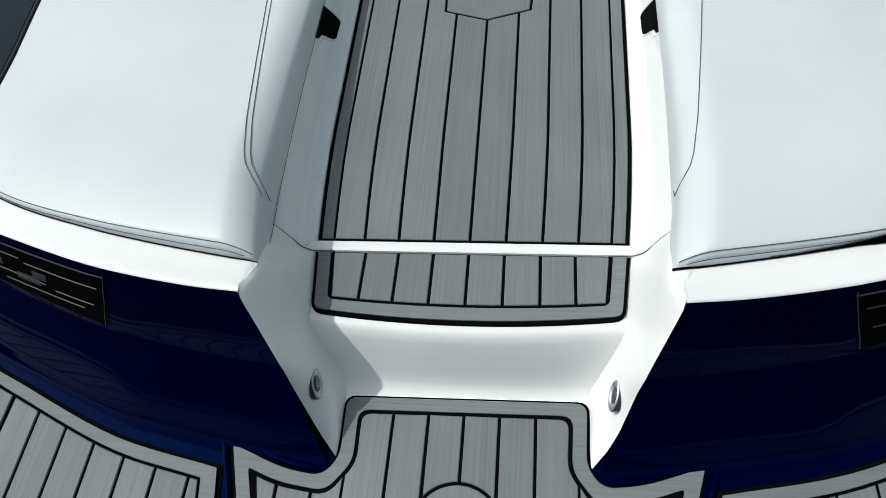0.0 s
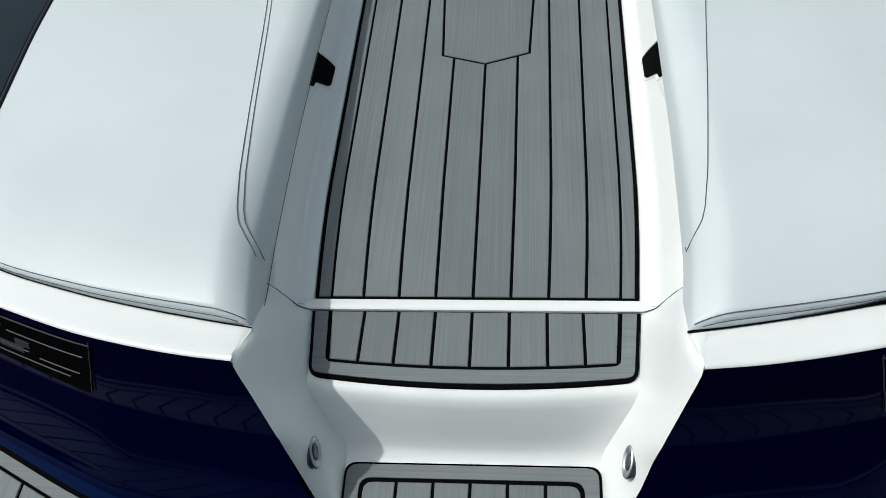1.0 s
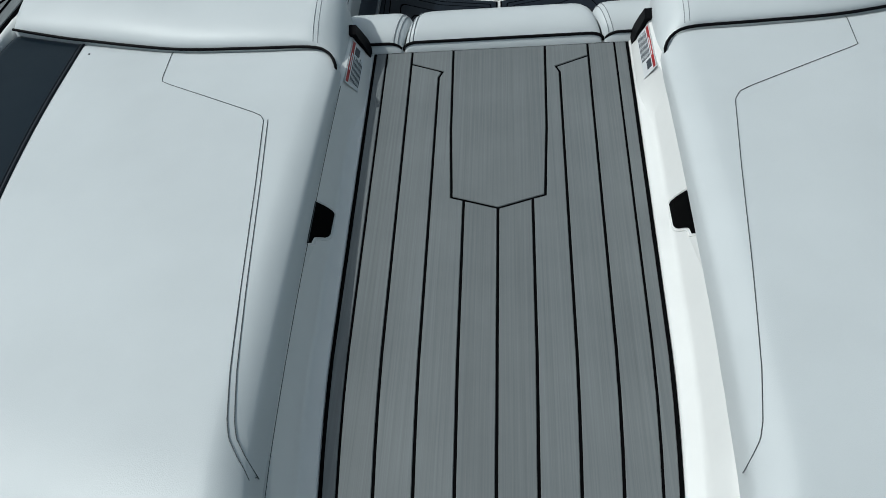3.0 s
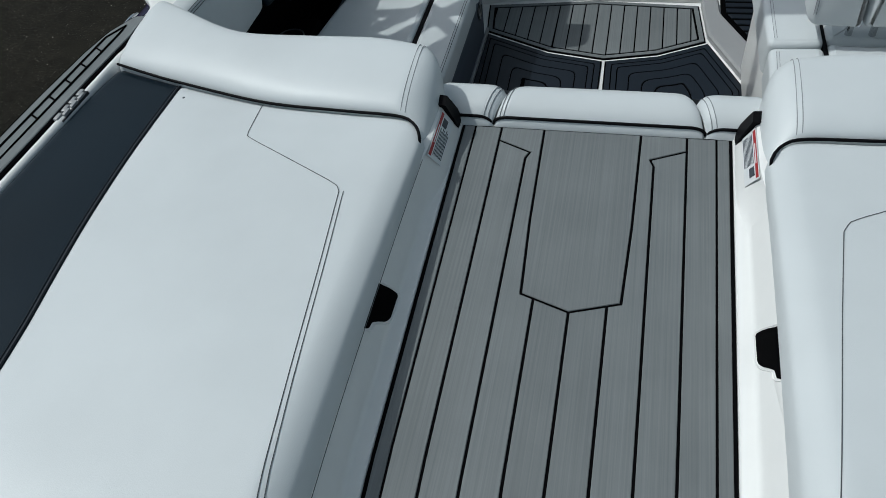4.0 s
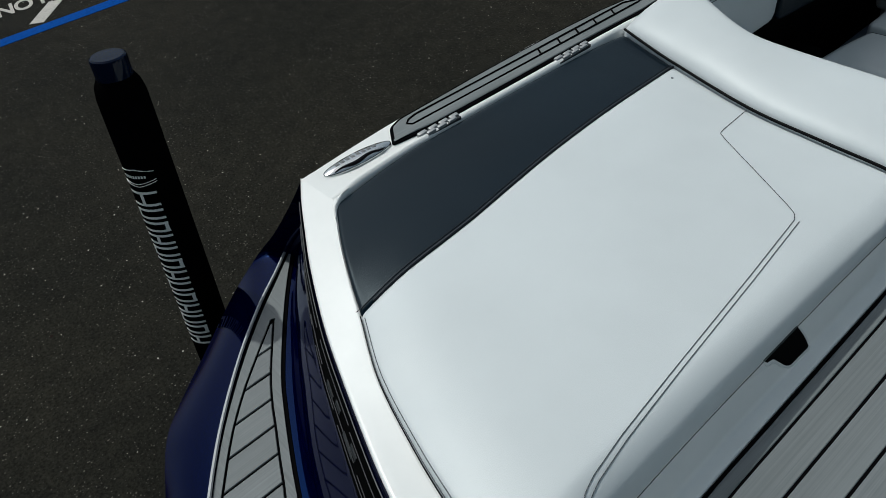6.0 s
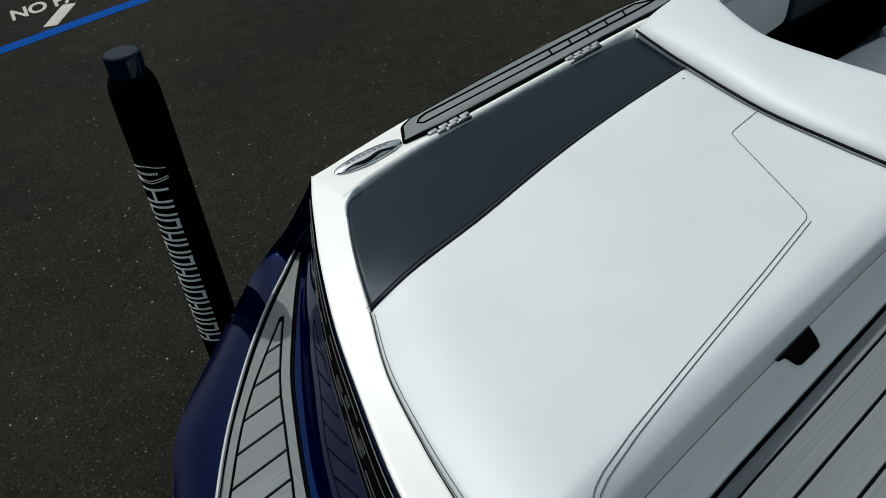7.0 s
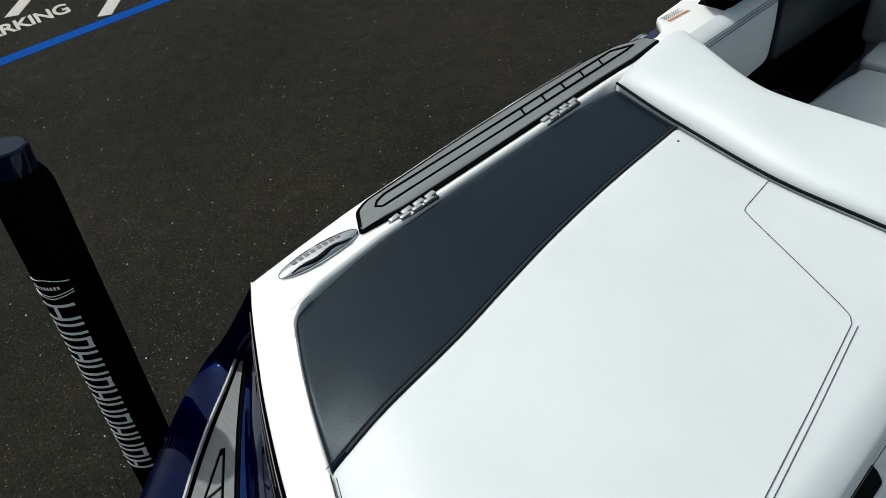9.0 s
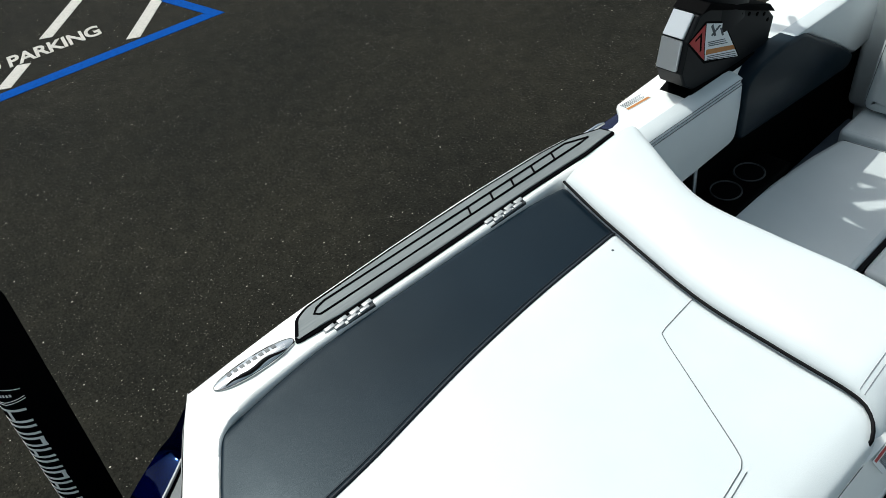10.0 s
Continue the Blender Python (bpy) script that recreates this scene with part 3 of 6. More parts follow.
        k = min(1.0, max(0.0, (y - 0.166) / 0.09))
        k = k * k * (3 - 2 * k)
        row = [(inner - 0.02, y, z - 0.05), (inner - 0.002, y, z - 0.01), (inner, y, z + 0.3 * lip), (inner + 0.006, y, z + lip), (inner + 0.014, y, z + lip), (min(inner + 0.020, g - 0.017), y, z + 0.3 * lip), (min(inner + 0.025, g - 0.015), y, z + 0.0004),
                     (lerp(inner, g, 0.6), y, z), (g - 0.013, y, z), (g - 0.007, y, z), (g - 0.002, y, z - 0.003), (g, y, z - 0.012), (g - 0.004, y, z - 0.03)]
        # the aft end continues the tilted plane of the transom's top
        for q in range(2, 10):
            x, yy, zz = row[q]
            row[q] = (x, yy, lerp(z + 0.0015 + 0.0075 * (g - x) / (g - inner) - (0.003 if q == 2 else 0.0), zz, k))
        rows.append(row)
    structure("gunwale", sheet(port(rows, s)), WHITE_GEL, "white gelcoat gunwale", "boat deck", angle=60)

# rounded inner corners where the transom's top meets the gunwale
for s in (-1, 1):
    a, c, b = Vector((1.120, 0.139)), Vector((1.170, 0.1665)), Vector((1.1785, 0.214))
    arc = [a * (1 - f) ** 2 + c * 2 * f * (1 - f) + b * f ** 2 for f in np.linspace(0, 1, 12)]
    outer = [a.lerp(c, min(1.0, 2 * f)) if f <= 0.5 else c.lerp(b, 2 * f - 1) for f in np.linspace(0, 1, 12)]
    rows = []
    for p, o in zip(arc, outer):
        n = (Vector((1.10, 0.22)) - o).normalized()
        rows.append([(o.x - n.x * 0.004, o.y - n.y * 0.004, 0.1535), (*o.lerp(p, 0.5), 0.1568), (*(p - n * 0.002), 0.1572), (*p, 0.155), (*(p + n * 0.002), 0.148), (*(p + n * 0.001), 0.13)])
    structure("corner_fillet", sheet(port(rows, s)), WHITE_GEL, "white gelcoat corner of the sun pad recess", "boat deck", angle=60)

# ---- hull ----
for s in (-1, 1):
    hull = thing("hull_half", (s * 1.2, 0.3, -1.0), "glossy deep blue boat hull and transom", "boat hull", kind="structure")
    out = spline(OUTER, 41)
    rows = []
    fall = [(0.0, 0.0, 0.0), (0.056, 0.0245, 0.0191), (0.110, 0.0470, 0.0370), (0.126, 0.0530, 0.0420), (0.132, 0.0560, 0.0440), (0.138, 0.0600, 0.0470), (0.150, 0.0680, 0.053), (0.210, 0.1080, 0.0760), (0.262, 0.1430, 0.0960), (0.278, 0.1550, 0.103), (0.286, 0.1660, 0.109), (0.290, 0.178, 0.114)]
    for k, o in enumerate(out):
        f = k / 40
        keep = max(0.0, 1 - f / 0.25)
        low = (o.z - (PLAT - 0.004)) / 0.288
        rows.append([(o.x - dx * keep - 0.02 * (1 - keep) * dz, o.y - dy * lerp(1.0, lerp(0.55, 0.68, min(1.0, max(0.0, (dz - 0.1) / 0.1))), f) - 0.0005, o.z - 0.001 - dz * low) for dz, dy, dx in fall])
    part("transom_face", sheet(port(rows, s)), BLUE, hull, "glossy deep blue transom")
    # side of the hull below the gunwale, tucked in towards the keel
    side_x = [q for q in GUNX if not 1.31 < q[0] < 1.5]
    rows = []
    for y in np.linspace(0.172, 5.55, 50):
        g = table([q[0] for q in side_x], [q[1] for q in side_x], y) - 0.004
        z = deck_z(y) - 0.016
        k = min(1.0, max(0.0, (5.6 - y) / 2.6)) ** 0.6
        inner = min(g - 0.02, 1.20)
        rows.append([(inner, y, z - 0.012), (g - 0.006, y, z - 0.010), (g, y, z - 0.014), (g - 0.012, y, z - 0.08), (g - 0.05, y, z - 0.3), (g - 0.12, y, z - 0.62), (max(0.02, (g - 0.25) * k), y, -0.82), (0.0, y, -1.12 + 0.5 * (1 - k))])
    part("side", sheet(port(rows, s)), BLUE, hull, "glossy deep blue hull side")
    # stern quarter that falls from the gunwale to the swim platform
    crest = through_all([(1.283, 0.165, 0.128), (1.340, 0.172, 0.035), (1.415, 0.166, -0.070), (1.445, 0.148, -0.119), (1.377, 0.062, -0.121), (1.310, -0.026, -0.121), (1.226, -0.120, -0.121), (1.140, -0.203, -0.121), (1.065, -0.268, -0.121), (0.995, -0.322, -0.121), (0.925, -0.372, -0.121), (0.80, -0.47, -0.123), (0.56, -0.62, -0.125), (0.28, -0.72, -0.125), (0.0, -0.74, -0.125)])
    edge = through_all([(1.303, 0.163, 0.136), (1.360, 0.145, 0.050), (1.420, 0.105, -0.050), (1.460, 0.060, -0.115), (1.440, -0.022, -0.150), (1.395, -0.092, -0.160), (1.315, -0.195, -0.166), (1.240, -0.290, -0.168), (1.180, -0.352, -0.168), (1.105, -0.395, -0.168), (1.030, -0.430, -0.166), (0.87, -0.53, -0.160), (0.60, -0.68, -0.155), (0.30, -0.78, -0.150), (0.0, -0.80, -0.150)])
    rows = []
    for c, e in zip(crest, edge):
        d = (e - c)
        rows.append([(c.x - d.x * 0.05, c.y - d.y * 0.05, c.z - 0.02), tuple(c), tuple(c.lerp(e, 0.3) + Vector((0, 0, 0.008))), tuple(c.lerp(e, 0.7) + Vector((0, 0, 0.008))), tuple(e),
                     (e.x * 1.002, e.y - 0.002, e.z - 0.02), (e.x * 0.995, e.y + 0.01, e.z - 0.09), (e.x * 0.95, e.y + 0.06, e.z - 0.2)])
    part("quarter", sheet(port(rows, s)), BLUE, hull, "glossy deep blue stern quarter")
    tr = [tuple(c + Vector((0, 0, 0.003))) for c in crest[3 * 6:]]
    part("trim_line", tube(port([tr], s)[0], 0.0042, 6), TRIM_LINE, hull, "thin pale trim along the platform edge")

# swim platform
platform = thing("swim_platform", (0, -0.4, PLAT - 0.05), "glossy blue swim platform with grey foam pads", "swim platform")
right = [(p.x, p.y) for p in spline([(1.445, 0.148), (1.377, 0.062), (1.310, -0.026), (1.226, -0.120), (1.140, -0.203), (1.065, -0.268), (0.995, -0.322), (0.925, -0.372), (0.80, -0.47), (0.56, -0.62), (0.28, -0.72), (0.0, -0.74)], 28)]
deck = [(1.25, 0.145)] + right + [(-x, y) for x, y in right[::-1][1:]] + [(-1.25, 0.145), (-0.9, -0.05), (-0.2, -0.25), (0.2, -0.25), (0.9, -0.05)]
part("deck", slab(deck, PLAT - 0.06, PLAT - 0.004, 0.003), BLUE, platform, "glossy blue platform moulding", smooth=False)

def to_line(p, line):
    best = 9.0
    for a, b in zip(line, line[1:]):
        ab = b - a
        f = min(1.0, max(0.0, (p - a).dot(ab) / ab.length_squared))
        best = min(best, (p - a - ab * f).length)
    return best


# foam pads on the platform
def ccw(poly):
    return poly if area(poly) > 0 else poly[::-1]


centre = ccw([(-0.207, -0.2355), (-0.2035, -0.344), (-0.226, -0.374), (-0.288, -0.366), (-0.391, -0.326), (-0.30, -0.62), (0.30, -0.62), (0.388, -0.325), (0.288, -0.362), (0.226, -0.370), (0.2035, -0.340), (0.207, -0.2305)])
RADII = [0.02, 0.02, 0.02, 0.03, 0.008, 0.02, 0.02, 0.008, 0.03, 0.02, 0.02, 0.02]
centre_r = rounded(centre, RADII)
pad = thing("platform_pad", (0, -0.4, PLAT), "grey brushed foam pad on the swim platform", "deck pad")
part("backing", slab(centre_r, PLAT - 0.004, PLAT + 0.0015, 0.001), BLACK, pad, "black foam backing sheet")


def band(name, outer_poly, inner_poly, z, material, parent, label, lift=lambda x, y: 0.0):
    """A flat border strip between two outlines of the same number of points."""
    bm = bmesh.new()
    a, b = ([bm.verts.new((x, y, z + lift(x, y))) for x, y in r] for r in (outer_poly, inner_poly))
    c, d = ([bm.verts.new((x, y, z - 0.003 + lift(x, y))) for x, y in r] for r in (outer_poly, inner_poly))
    n = len(outer_poly)
    for i in range(n):
        j = (i + 1) % n
        bm.faces.new((a[i], a[j], b[j], b[i])), bm.faces.new((a[i], c[i], c[j], a[j])), bm.faces.new((b[i], b[j], d[j], d[i]))
    return part(name, bm, material, parent, label, smooth=False)


for s in (-1, 1):
    run = spline([(s * 0.236, -0.364, PLAT - 0.004), (s * 0.254, -0.3625, PLAT), (s * 0.294, -0.354, PLAT), (s * 0.350, -0.332, PLAT), (s * 0.393, -0.314, PLAT), (s * 0.400, -0.330, PLAT), (s * 0.372, -0.42, PLAT - 0.001), (s * 0.32, -0.60, PLAT - 0.001)], 48)
    part("lip", tube([tuple(p) for p in run], 0.006, 8), BLUE, platform, "glossy blue lip round the pad")
band("border", rounded(inset(centre, 0.0042), RADII), rounded(inset(centre, 0.0262), RADII), PLAT + 0.004, FOAM_X, pad, "grey border strip")
core = rounded(inset(centre, 0.0305), RADII)
cuts = [-0.5, -0.296, -0.237, -0.188, -0.1187, -0.0593, 0.0, 0.0593, 0.1187, 0.188, 0.237, 0.296, 0.5]
disc = [(0.068 * math.cos(a), -0.449 + 0.068 * math.sin(a)) for a in (2 * math.pi * k / 28 for k in range(28))]
for a, b in zip(cuts, cuts[1:]):
    piece = clip(clip(core, 0, a, 1), 0, b, -1)
    if len(piece) < 3 or abs(area(piece)) < 2e-4:
        continue
    if a >= -0.06 and b <= 0.06:
        top = clip(piece, 1, -0.45, 1)
        s = -1 if b <= 0 else 1
        arc = [(s * 0.071 * math.sin(t), -0.449 + 0.071 * math.cos(t)) for t in np.linspace(0.0, 0.95, 9)]
        yt = max(p[1] for p in top)
        plank([(0.0, yt), (s * 0.0593, yt)] + arc[::-1], PLAT + 0.004, pad, FOAM_Y)
    else:
        plank(piece, PLAT + 0.004, pad, FOAM_Y)
part("disc", slab(disc, PLAT, PLAT + 0.004, 0.001), FOAM_Y, pad, "round panel", smooth=False)

for s in (-1, 1):
    pad = thing("platform_pad", (s * 0.7, -0.3, PLAT), "curved grey brushed foam pad on the swim platform", "deck pad", "platform side pads")
    inner_edge = [(p.x, p.y) for p in spline([(0.400, -0.372), (0.60, -0.326), (0.818, -0.234), (0.90, -0.198), (1.0, -0.150), (1.095, -0.100), (1.224, -0.014), (1.320, 0.056), (1.412, 0.130)], 30)]
    outer_edge = [(p.x, p.y) for p in spline([(1.424, 0.128), (1.360, 0.050), (1.292, -0.036), (1.210, -0.127), (1.125, -0.210), (1.050, -0.276), (0.980, -0.331), (0.912, -0.380), (0.79, -0.475), (0.55, -0.62), (0.345, -0.68)], 30)]
    core_in = [(p.x, p.y) for p in spline([(0.428, -0.394), (0.60, -0.353), (0.818, -0.261), (0.871, -0.236), (0.92, -0.214), (0.991, -0.180), (1.055, -0.150), (1.125, -0.110), (1.249, -0.027)], 30)]
    core_out = [(p.x, p.y) for p in spline([(1.252, -0.032), (1.184, -0.111), (1.125, -0.177), (1.056, -0.243), (1.0, -0.288), (0.941, -0.332), (0.89, -0.370), (0.78, -0.450), (0.55, -0.59), (0.385, -0.645)], 30)]
    poly = ccw([(s * x, y) for x, y in inner_edge + outer_edge])
    core = ccw([(s * x, y) for x, y in core_in + core_out])
    part("backing", slab(inset(poly, -0.005), PLAT - 0.004, PLAT - 0.0015, 0.001), BLACK, pad, "black foam backing sheet", smooth=False)
    band("border", inset(poly, 0.003), inset(core, -0.0025), PLAT + 0.004, FOAM_X, pad, "grey border strip")
    x0 = 0.385
    while x0 < 1.26:
        a, b = (x0, x0 + 0.0613) if s > 0 else (-x0 - 0.0613, -x0)
        piece = clip(clip(core, 0, a, 1), 0, b, -1)
        if len(piece) > 2 and abs(area(piece)) > 8e-5:
            plank(piece, PLAT + 0.004, pad, FOAM_Y)
        x0 += 0.0613

# ---- sun pads ----
SEAM = [(0.873, 0.018), (0.879, 0.070), (0.892, 0.170), (0.908, 0.320), (0.929, 0.450), (0.953, 0.610), (0.974, 0.820), (0.987, 1.076)]
INB = [(0.308, -0.138), (0.319, -0.05), (0.329, 0.03), (0.338, 0.24), (0.342, 0.45), (0.344, 0.70), (0.343, 0.93)]
OUTB = [(1.168, 0.168), (1.204, 0.38), (1.211, 0.6), (1.211, 1.0), (1.193, 1.138)]
FWD = [(0.343, 0.93), (0.368, 0.964), (0.415, 0.984), (0.55, 0.992), (0.74, 1.012), (0.987, 1.076)]
FWD2 = [(0.987, 1.076), (1.09, 1.106), (1.193, 1.138)]
AFT = [(x, y) for x, y, z in INNER[:6]]
AFT2 = [(x, y) for x, y, z in INNER[5:]]


def pad_z(x, y):
    """Height of the sun pad's upper surface."""
    r = min(1.0, max(0.0, (abs(x) - 0.34) / 0.82))
    f = min(1.0, max(0.0, (y + 0.1) / 1.17))
    return lerp(lerp(0.183, 0.165, r), lerp(0.118, 0.102, r), f) + 0.006 * math.sin(math.pi * r) * math.sin(math.pi * f)


def coons(a, f, i, o, n, m):
    A, F, I, O = spline([(*p, 0) for p in a], n), spline([(*p, 0) for p in f], n), spline([(*p, 0) for p in i], m), spline([(*p, 0) for p in o], m)
    rows = []
    for k in range(m):
        v = k / (m - 1)
        row = []
        for j in range(n):
            u = j / (n - 1)
            p = (1 - v) * A[j] + v * F[j] + (1 - u) * I[k] + u * O[k] - ((1 - u) * (1 - v) * A[0] + u * (1 - v) * A[-1] + (1 - u) * v * F[0] + u * v * F[-1])
            row.append(p)
        rows.append(row)
    return rows


def roll(d, radius):
    """Drop of a rounded edge at the distance d from it, from 1 at the edge to 0."""
    if d >= radius:
        return 0.0
    return 1 - math.sqrt(max(0.0, 1 - (1 - d / radius) ** 2))


def shoulder(d, radius):
    """A squarer rounded edge."""
    if d >= radius:
        return 0.0
    return 1 - (1 - (1 - d / radius) ** 3.2) ** (1 / 3.2)


def soft_edge(d, wide, tight):
    """A long gentle fall that ends in a tight turn."""
    return 0.5 * max(0.0, 1 - d / wide) ** 2 + 0.5 * shoulder(d, tight)


def flat(points, n=60):
    return [Vector((p.x, p.y, 0)) for p in spline([(*q, 0) for q in points], n)]


LINE_IN, LINE_AFT, LINE_AFT2, LINE_OUT, LINE_FWD, LINE_FWD2, LINE_SEAM = (flat(q) for q in (INB, AFT, AFT2, OUTB, FWD, FWD2, SEAM))


def pad_height(p, aft, with_in):
    x, y = p.x, p.y
    z = pad_z(x, y) - (0.018 if with_in else 0.018 * max(0.0, 1 - to_line(p, LINE_SEAM) / 0.12)) * max(0.0, 1 - to_line(p, aft) / 0.13) ** 2
    rim = table([q[0] for q in INNER], [q[2] for q in INNER], x)
    if with_in:
        low = table([-0.14, -0.08, 0.0, 1.0], [0.134, 0.112, 0.096, 0.092], y)
        z -= (pad_z(x, y) - low) * soft_edge(to_line(p, LINE_IN), 0.06, 0.014)
    z -= max(0.012, pad_z(x, y) - 0.018 - rim) * shoulder(to_line(p, aft), 0.016 if with_in else 0.012)
    z -= 0.007 * roll(to_line(p, LINE_FWD if with_in else LINE_FWD2), 0.02)
    if not with_in:
        z -= 0.010 * roll(to_line(p, LINE_OUT), 0.02)
    z -= 0.004 * roll(to_line(p, LINE_SEAM), 0.012)
    return z


def resample(rows, us, vs):
    """A denser grid along its edges: bilinear pick at the given fractions."""
    m, n = len(rows) - 1, len(rows[0]) - 1
    out = []
    for v in vs:
        k = min(m - 1, int(v * m))
        fv = v * m - k
        row = []
        for u in us:
            j = min(n - 1, int(u * n))
            fu = u * n - j
            row.append((rows[k][j] * (1 - fu) + rows[k][j + 1] * fu) * (1 - fv) + (rows[k + 1][j] * (1 - fu) + rows[k + 1][j + 1] * fu) * fv)
        out.append(row)
    return out


def cushion_sheet(grid, height, skirt):
    """Top surface of a cushion with its sides turned down."""
    rows = [[Vector((p.x, p.y, height(p))) for p in row] for row in grid]
    n = len(rows[0])
    full = [[Vector((p.x, p.y, p.z - skirt)) for p in rows[0]]] + rows + [[Vector((p.x, p.y, p.z - skirt)) for p in rows[-1]]]
    full = [[Vector((r[0].x, r[0].y, r[0].z - skirt))] + r + [Vector((r[-1].x, r[-1].y, r[-1].z - skirt))] for r in full]
    return full


US = sorted(set(list(np.linspace(0, 0.1, 16)) + list(np.linspace(0.1, 0.2, 6)) + list(np.linspace(0.2, 0.93, 16)) + list(np.linspace(0.93, 1, 8))))
VS = sorted(set(list(np.linspace(0, 0.018, 9)) + list(np.linspace(0.018, 0.06, 5)) + list(np.linspace(0.06, 0.94, 30)) + list(np.linspace(0.94, 1, 7))))
US2 = sorted(set(list(np.linspace(0, 0.1, 5)) + list(np.linspace(0.1, 0.85, 8)) + list(np.linspace(0.85, 1, 7))))
GRID_W = resample(coons(AFT, FWD, INB, SEAM, 41, 61), US, VS)
GRID_N = resample(coons(AFT2, FWD2, SEAM, OUTB, 31, 61), US2, VS)
STITCH = [(0.738, 1.008), (0.729, 0.905), (0.726, 0.890), (0.700, 0.874), (0.492, 0.762), (0.470, 0.748), (0.460, 0.730), (0.434, 0.547), (0.402, 0.301), (0.380, 0.14), (0.366, 0.062), (0.358, 0.036), (0.344, 0.014), (0.332, -0.002), (0.3265, -0.012)]


def thread_line(points, n, height, off=0.0008):
    pts = [Vector((*p, 0)) for p in points]
    lens = [0.0]
    for a, b in zip(pts, pts[1:]):
        lens.append(lens[-1] + (b - a).length)
    out = []
    for k in range(n):
        w = lens[-1] * k / (n - 1)
        j = max(i for i in range(len(lens) - 1) if lens[i] <= w + 1e-9)
        p = pts[j].lerp(pts[j + 1], (w - lens[j]) / max(1e-9, lens[j + 1] - lens[j]))
        out.append(Vector((p.x, p.y, height(p) + off)))
    return out


def shift(points, d):
    """An open plan line moved sideways."""
    out = []
    for i, p in enumerate(points):
        a, b = Vector(points[max(0, i - 1)]), Vector(points[min(len(points) - 1, i + 1)])
        t = (b - a).normalized()
        out.append((p[0] - t.y * d, p[1] + t.x * d))
    return out


PADS = {}
for s in (-1, 1):
    sp = thing("sun_pad", (s * 0.75, 0.5, 0.08), "white and navy vinyl sun pad beside the walkway", "cushion", "sun pads")
    PADS[s] = sp
    hw = lambda p: pad_height(p, LINE_AFT, True)
    hn = lambda p: pad_height(p, LINE_AFT2, False)
    white = part("white_panel", sheet(port(cushion_sheet(GRID_W, hw, 0.016), s)), VINYL, sp, "white vinyl panel", angle=75)
    navy = part("navy_panel", sheet(port(cushion_sheet(GRID_N, hn, 0.03), s)), NAVY, sp, "navy vinyl panel", angle=75)
    for d in ((-0.006, 0.003) if s < 0 else (-0.012,)):
        pts = shift(STITCH, d)[6:] if d == -0.006 else shift(STITCH, d)[:-1 if s > 0 else None]
        part("seam", tube(port([thread_line(pts, 150, hw)], s)[0], 0.0008, 5), THREAD, white, "dark double stitching")
    for d in (0.006,):
        pts = [(p.x, p.y) for p in LINE_AFT]
        pts = shift(pts, d)[1:-1]
        part("seam", tube(port([thread_line(pts, 90, hw, 0.0006)], s)[0], 0.0008, 5), THREAD, white, "dark stitching along the edge")
    face = []
    for q in LINE_AFT[2:-1]:
        rim = table([k[0] for k in INNER], [k[2] for k in INNER], q.x)
        face.append((q.x, q.y + 0.0001, rim + 0.55 * max(0.004, hw(Vector((q.x, q.y + 0.012, 0))) - rim)))
    part("seam", tube(port([face], s)[0], 0.0008, 5), THREAD, white, "dark stitching along the edge")
    low = [(q.x - 0.002, q.y, table([-0.14, -0.08, 0.0, 1.0], [0.126, 0.100, 0.082, 0.078], q.y)) for q in LINE_IN[2:]]
    # port side only: grey tube drawn for the shade below the cushion
    if s < 0:
        part("edge_strip", tube(port([low], s)[0], 0.0007, 6), SEAM_GREY, sp, "dark line drawn for the shaded gap below the cushion edge")
    if s > 0:
        # black ribbon on the aft face stands for the shade below the flap
        rows = []
        for q in LINE_AFT:
            z = table([k[0] for k in INNER], [k[2] for k in INNER], q.x) + 0.001
            h = 0.0005 + 0.0135 * table([0.30, 0.48, 0.54, 0.60, 0.68, 0.80, 0.88], [0, 0, 0.25, 0.8, 1.0, 0.55, 0.3], q.x)
            rows.append([(q.x, q.y + 0.002, z), (q.x, q.y - 0.0016, z), (q.x, q.y - 0.0012, z + h), (q.x, q.y + 0.002, z + h)])
        part("gap", sheet(rows), VOID, sp, "black strip drawn for the shaded gap below the loose flap")
        flap = [(r[2][0], r[2][1] + 0.0006, r[2][2] + 0.0022) for r in rows[14:]]
        part("seam", tube(flap, 0.0008, 5), THREAD, white, "dark stitching along the flap")
    # thin black tube drawn for the shade line under the aft edge
    edge_shadow = [(q.x, q.y - 0.0012, table([k[0] for k in INNER], [k[2] for k in INNER], q.x) + 0.0012) for q in LINE_AFT]
    part("edge_shadow", tube(port([edge_shadow], s)[0], 0.0011, 5), RUBBER, sp, "dark line drawn for the shade under the aft edge")
    pts = [(p.x, p.y) for p in LINE_SEAM]
    part("piping", tube(port([thread_line(shift(pts, -0.003)[2:], 70, hn, 0.0012)], s)[0], 0.0028, 6), THREAD_DARK, navy, "navy seam piping")
    part("seam", tube(port([thread_line(shift(pts, -0.010), 70, hn, 0.0005)], s)[0], 0.0008, 5), THREAD_DARK, navy, "navy stitching")

